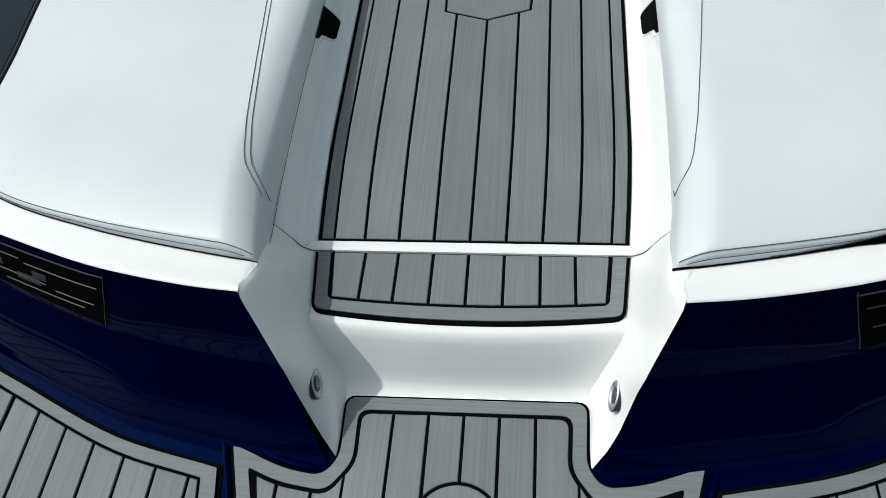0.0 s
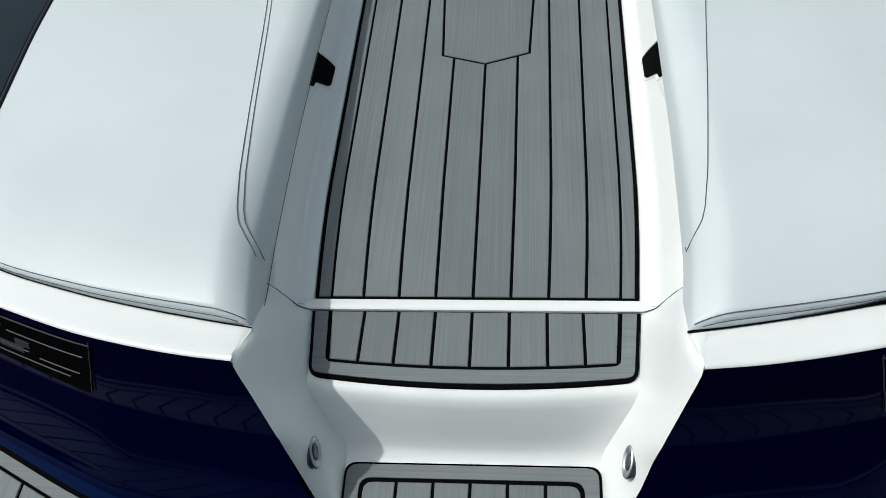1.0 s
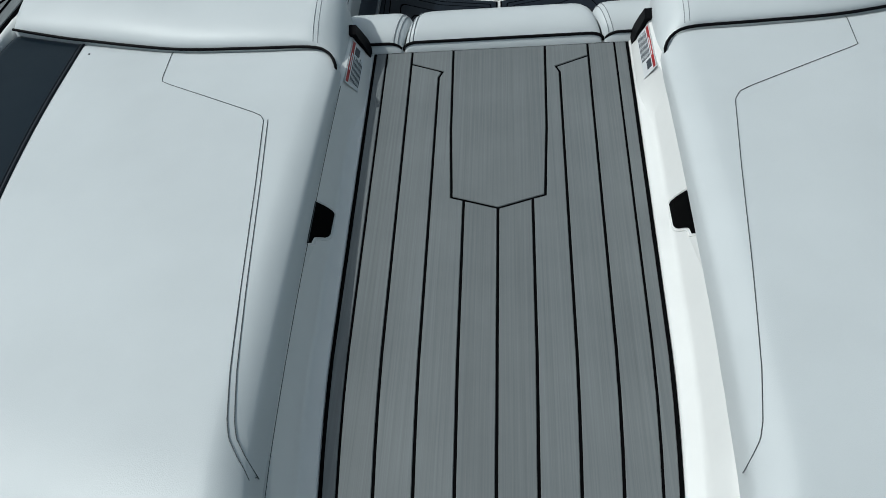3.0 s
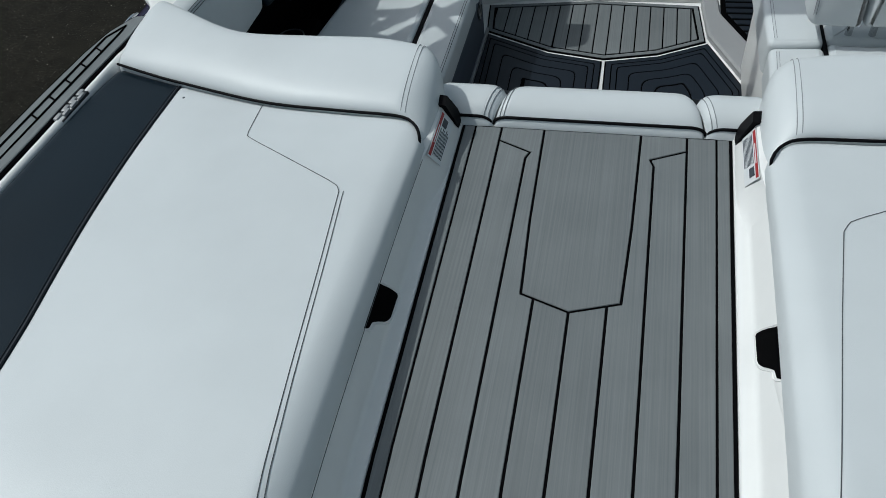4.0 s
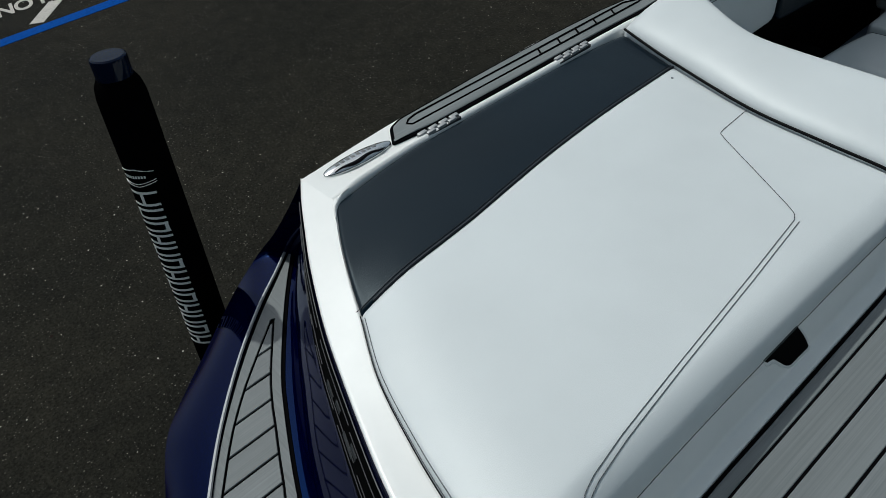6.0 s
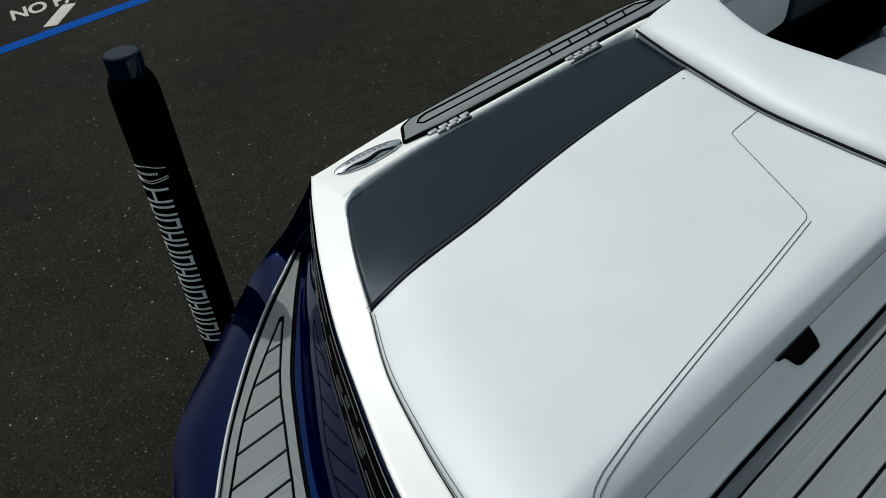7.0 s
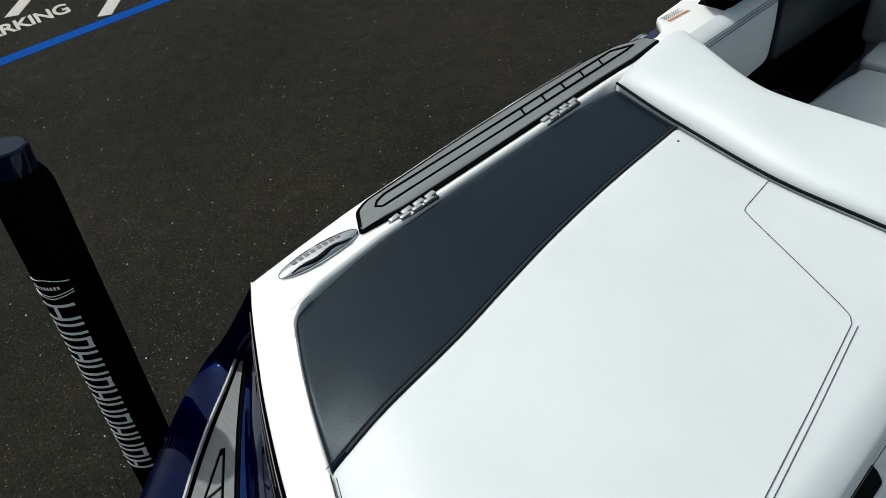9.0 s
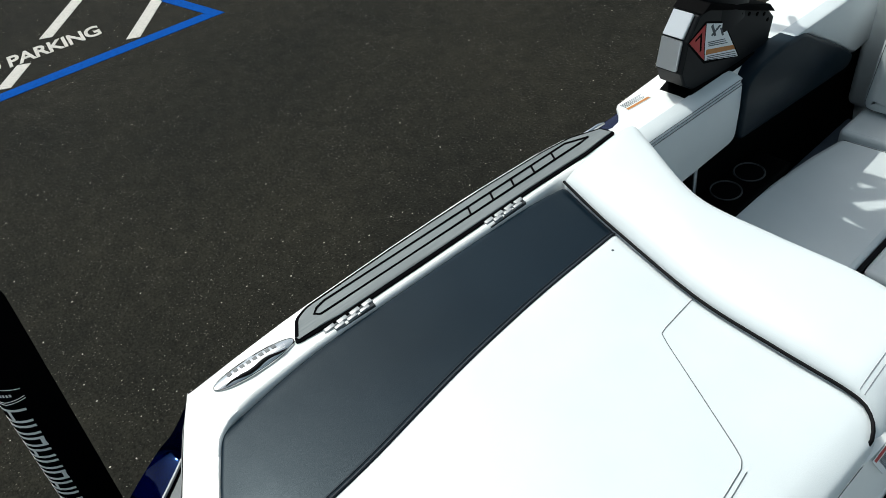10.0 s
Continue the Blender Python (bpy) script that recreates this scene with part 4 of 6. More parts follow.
# hinges along the outboard edge of the sun pads
for s in (-1, 1):
    for y0 in (0.446, 0.906):
        hinge = thing("hinge", (s * 1.213, y0 + 0.065, deck_z(y0)), "small grey metal hinge of a sun pad", "hinge", "sun pad hinges")
        for k in range(4):
            ya = y0 + 0.0325 * k
            za = deck_z(ya) - 0.004
            part("knuckle", box(*sorted((s * 1.2235, s * 1.2345)), ya, ya + 0.0245, za, za + 0.0165, 0.0015), HINGE, hinge)
            if k < 3:
                part("leaf", box(*sorted((s * 1.2135, s * 1.2225)), ya + 0.0185, ya + 0.043, za, za + 0.0165, 0.0015), HINGE, hinge)
        zb = deck_z(y0 + 0.065)
        part("base_plate", box(*sorted((s * 1.2130, s * 1.2335)), y0 + 0.002, y0 + 0.120, zb - 0.009, zb + 0.0075, 0.001), SMOKE, hinge, "dark plate below the knuckles")

# ---- coaming bolsters ----
CF = [(0.340, 0.895), (0.350, 0.932), (0.372, 0.966), (0.415, 0.985), (0.55, 0.993), (0.74, 1.012), (0.987, 1.077), (1.09, 1.107), (1.193, 1.140), (1.215, 1.17)]
CB = [(0.340, 1.09), (0.348, 1.15), (0.366, 1.19), (0.41, 1.215), (0.53, 1.235), (0.68, 1.235), (0.85, 1.238), (0.945, 1.270), (1.06, 1.335), (1.215, 1.425)]
CR = (0.108, 0.118, 0.122, 0.123, 0.122, 0.118, 0.111, 0.110, 0.110, 0.108)


def bolster_rows(n=46):
    F, B = spline([(*p, z) for p, z in zip(CF, CR)], n), spline([(*p, 0) for p in CB], n)
    rows = []
    for k in range(n):
        f, b = F[k], B[k]
        x = 0.5 * (f.x + b.x)
        top = table([0.34, 0.5, 0.9, 1.1, 1.22], [0.166, 0.172, 0.168, 0.162, 0.155], x)
        drop = 0.10 * roll(x - 0.340, 0.07) + 0.065 * roll(1.216 - x, 0.05)
        bulge = [(0.0, -0.03), (0.0, 0.0), (0.05, 0.28), (0.14, 0.52), (0.3, 0.74), (0.5, 0.9), (0.7, 0.99), (0.84, 1.0), (0.93, 0.88), (0.985, 0.55), (1.0, 0.05)]
        row = []
        for q, h in bulge:
            p = f.lerp(b, q)
            z = lerp(f.z, top, h) if h >= 0 else f.z + h
            row.append(Vector((p.x, p.y, z - drop * (1.0 if h > 0 else 0.6))))
        row += [Vector((b.x, b.y + 0.004, 0.06 - drop * 0.3)), Vector((b.x, b.y + 0.01, -0.1)), Vector((b.x, b.y + 0.02, -0.36))]
        row = [Vector((row[0].x, row[0].y, 0.03))] + row
        rows.append(row)
    return rows


for s in (-1, 1):
    co = thing("coaming_bolster", (s * 0.8, 1.1, 0.0), "white vinyl coaming bolster above the rear seat", "cushion", "coaming bolsters")
    rows = bolster_rows()
    cap = [Vector((rows[0][0].x, p.y, 0.02)) for p in rows[0]]
    body = part("bolster", sheet(port([cap] + rows, s)), VINYL, co, "white vinyl", angle=80)
    sub = body.modifiers.new("smooth", "SUBSURF")
    sub.levels = sub.render_levels = 1
    pipe = [(0.349, 0.900, 0.076), (0.350, 0.915, 0.098)] + [(x, y - 0.002, z + 0.002) for (x, y), z in zip(CF, CR)][1:-1]
    part("piping", tube(port([[tuple(p) for p in spline(pipe, 60)]], s)[0], 0.0034, 8), RUBBER, co, "black piping")
    for off in (0.056, 0.066):
        line = []
        for k in range(3, 11):
            F = [q[k] for q in rows]
            xs = [q.x for q in F]
            i = max(j for j in range(len(xs) - 1) if xs[j] <= 0.340 + off)
            f = (0.340 + off - xs[i]) / (xs[i + 1] - xs[i])
            line.append(F[i].lerp(F[i + 1], f) + Vector((0, 0, -0.0012)))
        part("seam", tube(port([[tuple(p) for p in spline(line, 40)]], s)[0], 0.0009, 5), THREAD_PALE, body, "grey stitching")

# ---- foam step pads on the gunwales ----
for s in (-1, 1):
    gp = thing("gunwale_pad", (s * 1.3, 1.0, 0.09), "narrow grey foam step pad on the gunwale", "deck pad", "gunwale pads")
    lift = lambda x, y: deck_z(y)
    outl = [(1.251, 0.385), (1.312, 0.424)] + [(gun(y) - 0.0125, y) for y in (0.46, 0.55, 0.7, 0.85, 1.0, 1.2, 1.300)] + [(1.290, 1.392), (1.245, 1.402), (1.236, 1.28)] + [(1.240, y) for y in (1.1, 0.9, 0.7, 0.5)]
    poly = rounded(ccw([(s * x, y) for x, y in outl]), 0.012, 3)
    part("backing", slab(poly, -0.004, 0.0045, 0.001, lift=lift), BLACK, gp, "black foam backing sheet", smooth=False)
    bm = slab(inset(poly, 0.0085), 0.0, 0.0075, 0.001, lift=lift)
    part("foam", bm, FOAM_Y, gp, "grey brushed foam", smooth=False)
    up = lambda x, y: (s * x, y, deck_z(y) + 0.0078)
    a = [(1.279, y) for y in np.linspace(0.47, 1.30, 20)] + [(1.281, 1.335)]
    b = [(1.308, y) for y in np.linspace(1.27, 0.50, 20)]
    loop = [up(x, y) for x, y in a + b + [(1.302, 0.475), (1.290, 0.460), a[0]]]
    part("joint", tube(loop, 0.003, 5), BLACK, gp, "black joint line")
    for y in (0.915, 0.99, 1.062, 1.135, 1.21):
        part("joint", tube([up(1.279, y - 0.008), up(1.308, y + 0.008)], 0.0028, 5), BLACK, gp)
    # badge: chrome oval with embossed bars
    badge = thing("badge", (s * 1.266, 0.30, 0.135), "chrome oval badge on the gunwale", "badge", "badges")
    bm = bmesh.new()
    rings = []
    for q, h in ((1.0, 0.0), (0.98, 0.004), (0.85, 0.0075), (0.5, 0.0095), (0.1, 0.010)):
        ring = []
        for k in range(36):
            a = 2 * math.pi * k / 36
            px, py = 0.0235 * q * math.sin(a), 0.093 * q * math.cos(a)
            x, y = 1.266 + px, 0.2985 + py
            ring.append(bm.verts.new((s * x, y, deck_z(y) + h)))
        rings.append(ring)
    for p, q in zip(rings, rings[1:]):
        for k in range(36):
            bm.faces.new((p[k], p[(k + 1) % 36], q[(k + 1) % 36], q[k]))
    bm.faces.new(rings[-1])
    part("plate", bm, CHROME, badge)
    edge = [(1.266 + 0.0225 * math.sin(2 * math.pi * k / 40), 0.2985 + 0.0915 * math.cos(2 * math.pi * k / 40)) for k in range(41)]
    part("rim", tube([(s * x, y, deck_z(y) + 0.0035) for x, y in edge], 0.0012, 6), GLASS, badge, "dark rim")
    for base, wide, material, label in ((1.2520, 0.0046, RUBBER, "dark inlay"), (1.2585, 0.0030, STEEL, "bright wave")):
        wave = [(base + 0.0030 * math.sin(k * 1.35 + 0.4), 0.228 + 0.0172 * k, 0) for k in range(9)]
        part("swoosh", tube([(s * p.x, p.y, deck_z(p.y) + 0.0078) for p in spline(wave, 40)], [0.0008 + wide * math.sin(math.pi * k / 39) for k in range(40)], 6), material, badge, label)
    for k in range(8):
        y = 0.242 + k * 0.0145
        part("raised_bar", box(*sorted((s * 1.268, s * 1.277)), y, y + 0.0095, deck_z(y) + 0.0070, deck_z(y) + 0.0101, 0.0004), BADGE_GREY, badge)


# ---- small fittings round the walkway ----
def wall_z(x, y):
    row = wall_row(y)
    return table([p[0] for p in row[1:9]], [p[2] for p in row[1:9]], abs(x))


for s in (-1, 1):
    def slot(x, y, h, side=1):
        """A point of the pocket's outline, laid on the sloping wall."""
        x, y = x + 0.002, y - 1.75 * (x - 0.3215) + 0.008
        return (side * x, y, wall_z(x, y) + h)

    pocket = thing("latch_pocket", (s * 0.345, 0.54, 0.03), "black latch pocket in the white walkway side", "latch", "latch pockets")
    rows = []
    for k in range(55):
        y = lerp(0.488, 0.596, k / 54)
        near = table([0.488, 0.490, 0.505, 0.509, 0.512, 0.517, 0.523, 0.576, 0.582, 0.587, 0.590, 0.593, 0.596], [0.346, 0.338, 0.3365, 0.332, 0.3265, 0.323, 0.3215, 0.3215, 0.323, 0.327, 0.333, 0.346, 0.358], y)
        rows.append([slot(x, y, 0.004) for x in np.linspace(near, 0.360, 7)])
    part("opening", sheet(port(rows, s)), VOID, pocket, "black plastic pocket", smooth=False)
    rim = spline([(0.350, 0.4865, 0), (0.3365, 0.4875, 0), (0.3345, 0.503, 0), (0.3265, 0.509, 0), (0.3205, 0.519, 0), (0.3200, 0.548, 0), (0.3202, 0.577, 0), (0.325, 0.589, 0), (0.334, 0.5955, 0), (0.352, 0.600, 0)], 50)
    part("rim", tube([slot(p.x, p.y, 0.0008, s) for p in rim], 0.0014, 8), WHITE_GEL, pocket, "white moulded rim")
    # proud panel of the wall that ends in a point beside the pocket
    bm = bmesh.new()
    rows = []
    for f in np.linspace(0, 1, 9):
        y = lerp(0.4835, 0.405, f)
        rows.append([slot(x, y - 0.35 * (x - 0.337), h * (1 - f) ** 0.6, s) for x, h in ((lerp(0.335, 0.341, f), -0.002), (lerp(0.337, 0.342, f), 0.0035), (0.343, 0.0042), (0.349, 0.0035))])
    rows.insert(0, [(x, y + 0.002, z - 0.006) for x, y, z in rows[0]])
    part("fairing", sheet(rows, bm), WHITE_GEL, pocket, "white moulded fairing", angle=50)

    nrm = Vector((-s * 0.865, -0.05, 0.5)).normalized()
    lamp = thing("courtesy_lamp", (s * 0.2435, -0.2475, -0.0595), "small oval courtesy lamp with a chrome ring", "lamp", "courtesy lamps")
    up = Vector((0, 0, 1)) - nrm * nrm.z
    up.normalize()
    lat = up.cross(nrm)

    tilt = math.radians(28)
    long_axis = lat * (-s * math.cos(tilt)) + up * math.sin(tilt)
    wide_axis = long_axis.cross(nrm)

    def oval(profile):
        bm = bmesh.new()
        rings = [[bm.verts.new(Vector((s * 0.2435, -0.2475, -0.0595)) + nrm * h + (long_axis * math.cos(a) + wide_axis * math.sin(a) * 0.50) * r * 0.95) for a in (2 * math.pi * k / 28 for k in range(28))] for r, h in profile]
        for a, b in zip(rings, rings[1:]):
            for i in range(28):
                bm.faces.new((a[i], a[(i + 1) % 28], b[(i + 1) % 28], b[i]))
        bm.faces.new(rings[-1])
        return bm

    part("bezel", oval([(0.0275, -0.006), (0.0275, 0.003), (0.0262, 0.0042), (0.0245, 0.004)]), GLASS, lamp, "dark outer bezel")
    part("ring", oval([(0.0262, 0.002), (0.0260, 0.0055), (0.0235, 0.0065), (0.019, 0.0055), (0.0145, 0.004), (0.012, 0.003)]), STEEL, lamp, "steel ring")
    part("lens", oval([(0.0135, 0.002), (0.012, 0.0055), (0.008, 0.0065), (0.002, 0.007)]), GLASS, lamp, "smoked lens")

    # end of the coaming with its label
    rows = []
    for f in np.linspace(0, 1, 25):
        k = min(1.0, f / 0.5)
        k = k * k * (3 - 2 * k)
        y = lerp(0.80, 1.122, f)
        wall = wall_row(min(y, 1.13))
        row = []
        for (x, z), q in zip(((half(y) + 0.0035, -0.007), (half(y) + 0.0045, 0.003), (0.319, 0.022), (0.331, 0.058), (0.336, 0.080), (0.346, 0.085), (0.375, 0.082)), (2, 4, 6, 7, 8, 9, 9)):
            a = Vector((wall[q][0] + 0.002, 0, wall[q][2] - 0.0015)).lerp(Vector((x, 0, z)), k)
            row.append((a.x, lerp(0.80, 1.124 - 0.16 * max(0.0, a.z), f), a.z))
        rows.append(row)
    rows.append([(0.38, p[1] + 0.003, p[2]) for p in rows[-1]])
    structure("coaming_end", sheet(port(rows, s)), WHITE_GEL, "white moulded end of the coaming beside the walkway", "boat deck", angle=50)
    sheet_label = thing("warning_label", (s * 0.33, 1.0, 0.05), "paper warning label with red head on the coaming end", "label", "coaming labels")

    def on_end(u, v, off=0.0012):
        """Point on the label: u along the wall, v from the foot to the red head."""
        lo, hi = Vector((0.3208, lerp(0.945, 1.094, u), 0.0225)), Vector((0.3362, lerp(0.915, 1.066, u), 0.0785))
        p = lo.lerp(hi, v)
        return (s * (p.x - off), p.y, p.z + off * 0.3)

    def tag(name, u0, u1, v0, v1, material, off, label=""):
        bm = bmesh.new()
        a = [bm.verts.new(on_end(u, v, off)) for u, v in ((u0, v0), (u1, v0), (u1, v1), (u0, v1))]
        b = [bm.verts.new(on_end(u, v, off - 0.0008)) for u, v in ((u0, v0), (u1, v0), (u1, v1), (u0, v1))]
        bm.faces.new(a)
        for i in range(4):
            bm.faces.new((a[i], b[i], b[(i + 1) % 4], a[(i + 1) % 4]))
        return part(name, bm, material, sheet_label, label, smooth=False)

    tag("paper", 0.0, 1.0, 0.0, 1.0, PAPER, 0.0026, "pale label paper")
    tag("red_band", 0.03, 0.97, 0.80, 0.97, RED, 0.0032, "red heading band")
    tag("pictogram", 0.72 if s < 0 else 0.1, 0.9 if s < 0 else 0.28, 0.38, 0.72, INK, 0.0032, "dark pictogram")
    tag("text_bar", 0.3, 0.7, 0.86, 0.91, PAPER, 0.0037)
    for k in range(8):
        tag("text_bar", 0.08 if s < 0 else 0.34, 0.62 + 0.05 * ((k * 7) % 3) if s < 0 else 0.93, 0.08 + k * 0.085, 0.115 + k * 0.085, INK, 0.0032)

    # black seal at the end of the coaming
    bm = bmesh.new()
    prof = [(1.078, 0.092), (1.104, 0.100), (1.122, 0.070), (1.140, 0.035), (1.146, 0.000), (1.140, -0.010), (1.108, -0.010), (1.098, 0.040)]
    a = [bm.verts.new((s * (0.3075 + 0.2 * z), y - 0.010, z)) for y, z in prof]
    b = [bm.verts.new((s * (0.345 + 0.2 * z), y - 0.006, z)) for y, z in prof]
    bm.faces.new(a), bm.faces.new(b[::-1])
    for i in range(len(prof)):
        bm.faces.new((a[i], b[i], b[(i + 1) % len(prof)], a[(i + 1) % len(prof)]))
    seal = part("edge_strip", bm, RUBBER, None, smooth=False)
    tagged(seal, "black rubber seal at the end of the coaming", "seal", "edge seals")


# ---- transom vents ----
EDGE = spline(OUTER, 801)


def on_transom(x, dz, off):
    """A point on the transom face at half breadth x, the height dz below its upper edge."""
    o = EDGE
    p = min(o, key=lambda q: abs(q.x - x))
    i = o.index(p)
    f = i / 800
    t = (o[min(i + 9, 800)] - o[max(i - 9, 0)]).normalized()
    n = Vector((t.y, -t.x, 0))
    low = (p.z - (PLAT - 0.004)) / 0.288
    dy = table([0, 0.056, 0.126, 0.196], [0, 0.0245, 0.0545, 0.0685], dz / low) * lerp(1.0, 0.55, f)
    keep = max(0.0, 1 - f / 0.25)
    dx = table([0, 0.056, 0.126, 0.196], [0, 0.0191, 0.0426, 0.0535], dz / low) * keep
    return Vector((p.x - dx, p.y - dy, p.z - dz)) + n * off + Vector((0, 0, off * 0.3))


for s in (-1, 1):
    vent = thing("transom_vent", (s * 0.85, -0.1, 0.09), "black grille panel with thin chrome lines on the transom", "vent", "transom vents")
    xs = list(np.linspace(0.552, 1.245, 26))

    def ribbon(xa, xb, top, bottom, off, n=24):
        rows = []
        for x in np.linspace(xa, xb, n):
            f = (x - 0.552) / 0.693
            t, b = lerp(top[0], top[1], f), lerp(bottom[0], bottom[1], f)
            lean = 0.3 * max(0.0, 1 - f)
            rows.append([on_transom(x + lean * q, q, off - d) for q, d in ((t, 0.004), (t, 0.0), (lerp(t, b, 0.5), 0.0), (b, 0.0), (b, 0.004))])
        return sheet(port([[tuple(p) for p in r] for r in rows], s))

    part("panel", ribbon(0.552, 1.245, (0.019, 0.019), (0.112, 0.088), 0.0025), VOID, vent, "black plastic panel")
    part("trim", tube(port([[tuple(on_transom(x, 0.016, 0.003)) for x in np.linspace(0.552, 1.25, 30)]], s)[0], 0.0013, 6), DIM_STEEL, vent, "thin grey upper trim")
    part("trim", tube(port([[tuple(on_transom(0.549 + 0.3 * d, d, 0.003)) for d in np.linspace(0.010, 0.11, 8)]], s)[0], 0.0010, 5), DIM_STEEL, vent, "thin inner edge")
    for xa, xb, d in ((0.552, 0.70, 0.040), (0.71, 0.90, 0.034), (0.93, 1.20, 0.036), (0.56, 0.64, 0.075), (0.66, 0.80, 0.070), (0.87, 0.99, 0.066), (1.02, 1.12, 0.062), (1.15, 1.22, 0.06), (0.58, 0.75, 0.088), (0.78, 0.93, 0.082), (0.97, 1.10, 0.076)):
        part("bar", tube(port([[tuple(on_transom(x + 0.008 + 0.3 * max(0.0, 1 - (x - 0.552) / 0.693) * d, d, 0.004)) for x in np.linspace(xa, xb, 8)]], s)[0], 0.0010, 5), DIM_STEEL, vent, "thin bright bar")
    for x, d, w in ((0.665, 0.052, 0.03), (0.68, 0.066, 0.05), (0.76, 0.05, 0.025), (0.80, 0.062, 0.04)):
        part("plate", ribbon(x, x + w, (d, d), (d + 0.011, d + 0.011), 0.0045, 4), SMOKE, vent, "small smoked plate")


# ---- cushions of the cockpit ----
def cush(poly, z0, z1, r=0.02, steps=5):
    """A cushion from its plan: straight sides and a rolled upper edge."""
    r = min(r, 0.018)
    bm = bmesh.new()
    poly = ccw(poly)
    n = len(poly)
    rings = [[bm.verts.new((x, y, z0)) for x, y in poly]]
    for k in range(steps + 1):
        a = 0.5 * math.pi * k / steps
        rings.append([bm.verts.new((x, y, z1 - r + r * math.sin(a))) for x, y in inset(poly, r * (1 - math.cos(a)))])
    rings.append([bm.verts.new((x, y, z1 + 0.0008)) for x, y in inset(poly, r * 1.06)])
    for lo, hi in zip(rings, rings[1:]):
        for i in range(n):
            bm.faces.new((lo[i], lo[(i + 1) % n], hi[(i + 1) % n], hi[i]))
    bm.faces.new(rings[-1]), bm.faces.new(rings[0][::-1])
    return bm


def stitched(line, material, parent, r=0.0011):
    return part("seam", tube(line, r, 5), material, parent, "dark stitching")


# head bolsters of the rear bench, across the end of the walkway
HEAD = [(1.1165, -0.05), (1.1175, -0.003), (1.129, 0.012), (1.140, 0.027), (1.160, 0.039), (1.185, 0.046), (1.208, 0.045), (1.228, 0.036), (1.242, 0.016), (1.248, -0.02), (1.250, -0.2), (1.250, -0.45)]
for x0, x1 in ((-0.40, -0.2365), (-0.2325, 0.2475), (0.2515, 0.40)):
    hb = thing("head_bolster", (0.5 * (x0 + x1), 1.19, -0.1), "white vinyl head bolster with black piping", "cushion", "head bolsters of the rear bench")
    rows, pipe = [], []
    steps = [o / (x1 - x0) for o in (0.0, 0.002, 0.005, 0.009, 0.0125, 0.017, 0.0225, 0.029, 0.036, 0.05, 0.1, 0.2) if o < 0.49 * (x1 - x0)]
    for f in steps + [0.5] + [1 - q for q in steps[::-1]]:
        x = lerp(x0, x1, f)
        e = x1 - x if x0 < -0.3 else x - x0 if x1 > 0.3 else min(x - x0, x1 - x)
        pull = 0.022 * roll(e, 0.035)
        back = 0.035 * roll(e, 0.06)
        row = []
        for y, z in HEAD:
            k = max(0.0, (y - 1.1165) / 0.1335)
            row.append((x * (1 - 0.13 * k), y - back * k, z - pull * (1 if z > 0.0 else 0.3)))
        rows.append(row)
        pipe.append((x, 1.131, 0.0165 - pull * 0.9))
    body = part("bolster", sheet(rows), VINYL, hb, angle=80)
    part("piping", tube(pipe, 0.0037, 8), RUBBER, hb, "black piping")
    for off in ((0.012, 0.022) if x0 > -0.3 else ()):
        line = [((x0 + off) * (1 - 0.13 * max(0.0, (y - 1.1165) / 0.1335)), y - 0.035 * roll(off, 0.06) * (y - 1.1165) / 0.1335, z + 0.0006 - 0.022 * roll(off, 0.035)) for y, z in HEAD[2:9]]
        stitched([tuple(p) for p in spline(line, 30)], THREAD_PALE, body)
    if x0 < -0.3:
        for off in (0.012, 0.022):
            line = [((x1 - off) * (1 - 0.13 * max(0.0, (y - 1.1165) / 0.1335)), y - 0.035 * roll(off, 0.06) * (y - 1.1165) / 0.1335, z + 0.0006 - 0.022 * roll(off, 0.035)) for y, z in HEAD[2:9]]
            stitched([tuple(p) for p in spline(line, 30)], THREAD_PALE, body)

# liner that closes the cockpit
for s in (-1, 1):
    rows = [[(s * 1.212, y, 0.02), (s * 1.222, y, -0.1), (s * 1.2, y, -0.45), (s * 1.15, y, -0.78)] for y in np.linspace(1.10, 4.2, 12)]
    structure("wall_port" if s < 0 else "wall_starboard", sheet(rows), VOID, "black lined inner side of the hull", "wall")
structure("wall_aft", sheet([[(x, 1.256, 0.0), (x, 1.258, -0.4), (x, 1.262, -0.78)] for x in np.linspace(-1.22, 1.22, 9)]), FOAM_DARK, "dark panel below the rear bolsters", "wall")
structure("wall_forward", sheet([[(x, 4.2, 0.02), (x, 4.2, -0.78)] for x in np.linspace(-1.2, 1.2, 5)]), VOID, "dark forward end of the cockpit", "wall")
structure("floor", box(-1.2, 1.2, 1.25, 4.22, -0.80, -0.7455, 0), WHITE_GEL, "white moulded cockpit floor under the foam pads", "floor", smooth=False)

FLOOR = -0.738
pad = thing("cockpit_pad", (-0.1, 2.7, FLOOR), "grey planked foam pad with pointed end on the cockpit floor", "deck pad")
vee = ccw([(-0.562, 2.655), (-0.27, 2.518), (-0.036, 2.472), (0.18, 2.522), (0.372, 2.622), (0.345, 2.900), (-0.10, 2.925), (-0.585, 2.868)])
part("backing", slab(vee, FLOOR - 0.008, FLOOR - 0.0025, 0.001), BLACK, pad, "black foam backing sheet", smooth=False)
band("border", inset(vee, 0.006), inset(vee, 0.024), FLOOR, FOAM_X, pad, "grey border strip")
core = inset(vee, 0.030)
x0 = -0.60
while x0 < 0.36:
    piece = clip(clip(core, 0, x0, 1), 0, x0 + 0.057, -1)
    if len(piece) > 2 and abs(area(piece)) > 5e-4:
        plank(piece, FLOOR, pad, FOAM_Y)
    x0 += 0.057
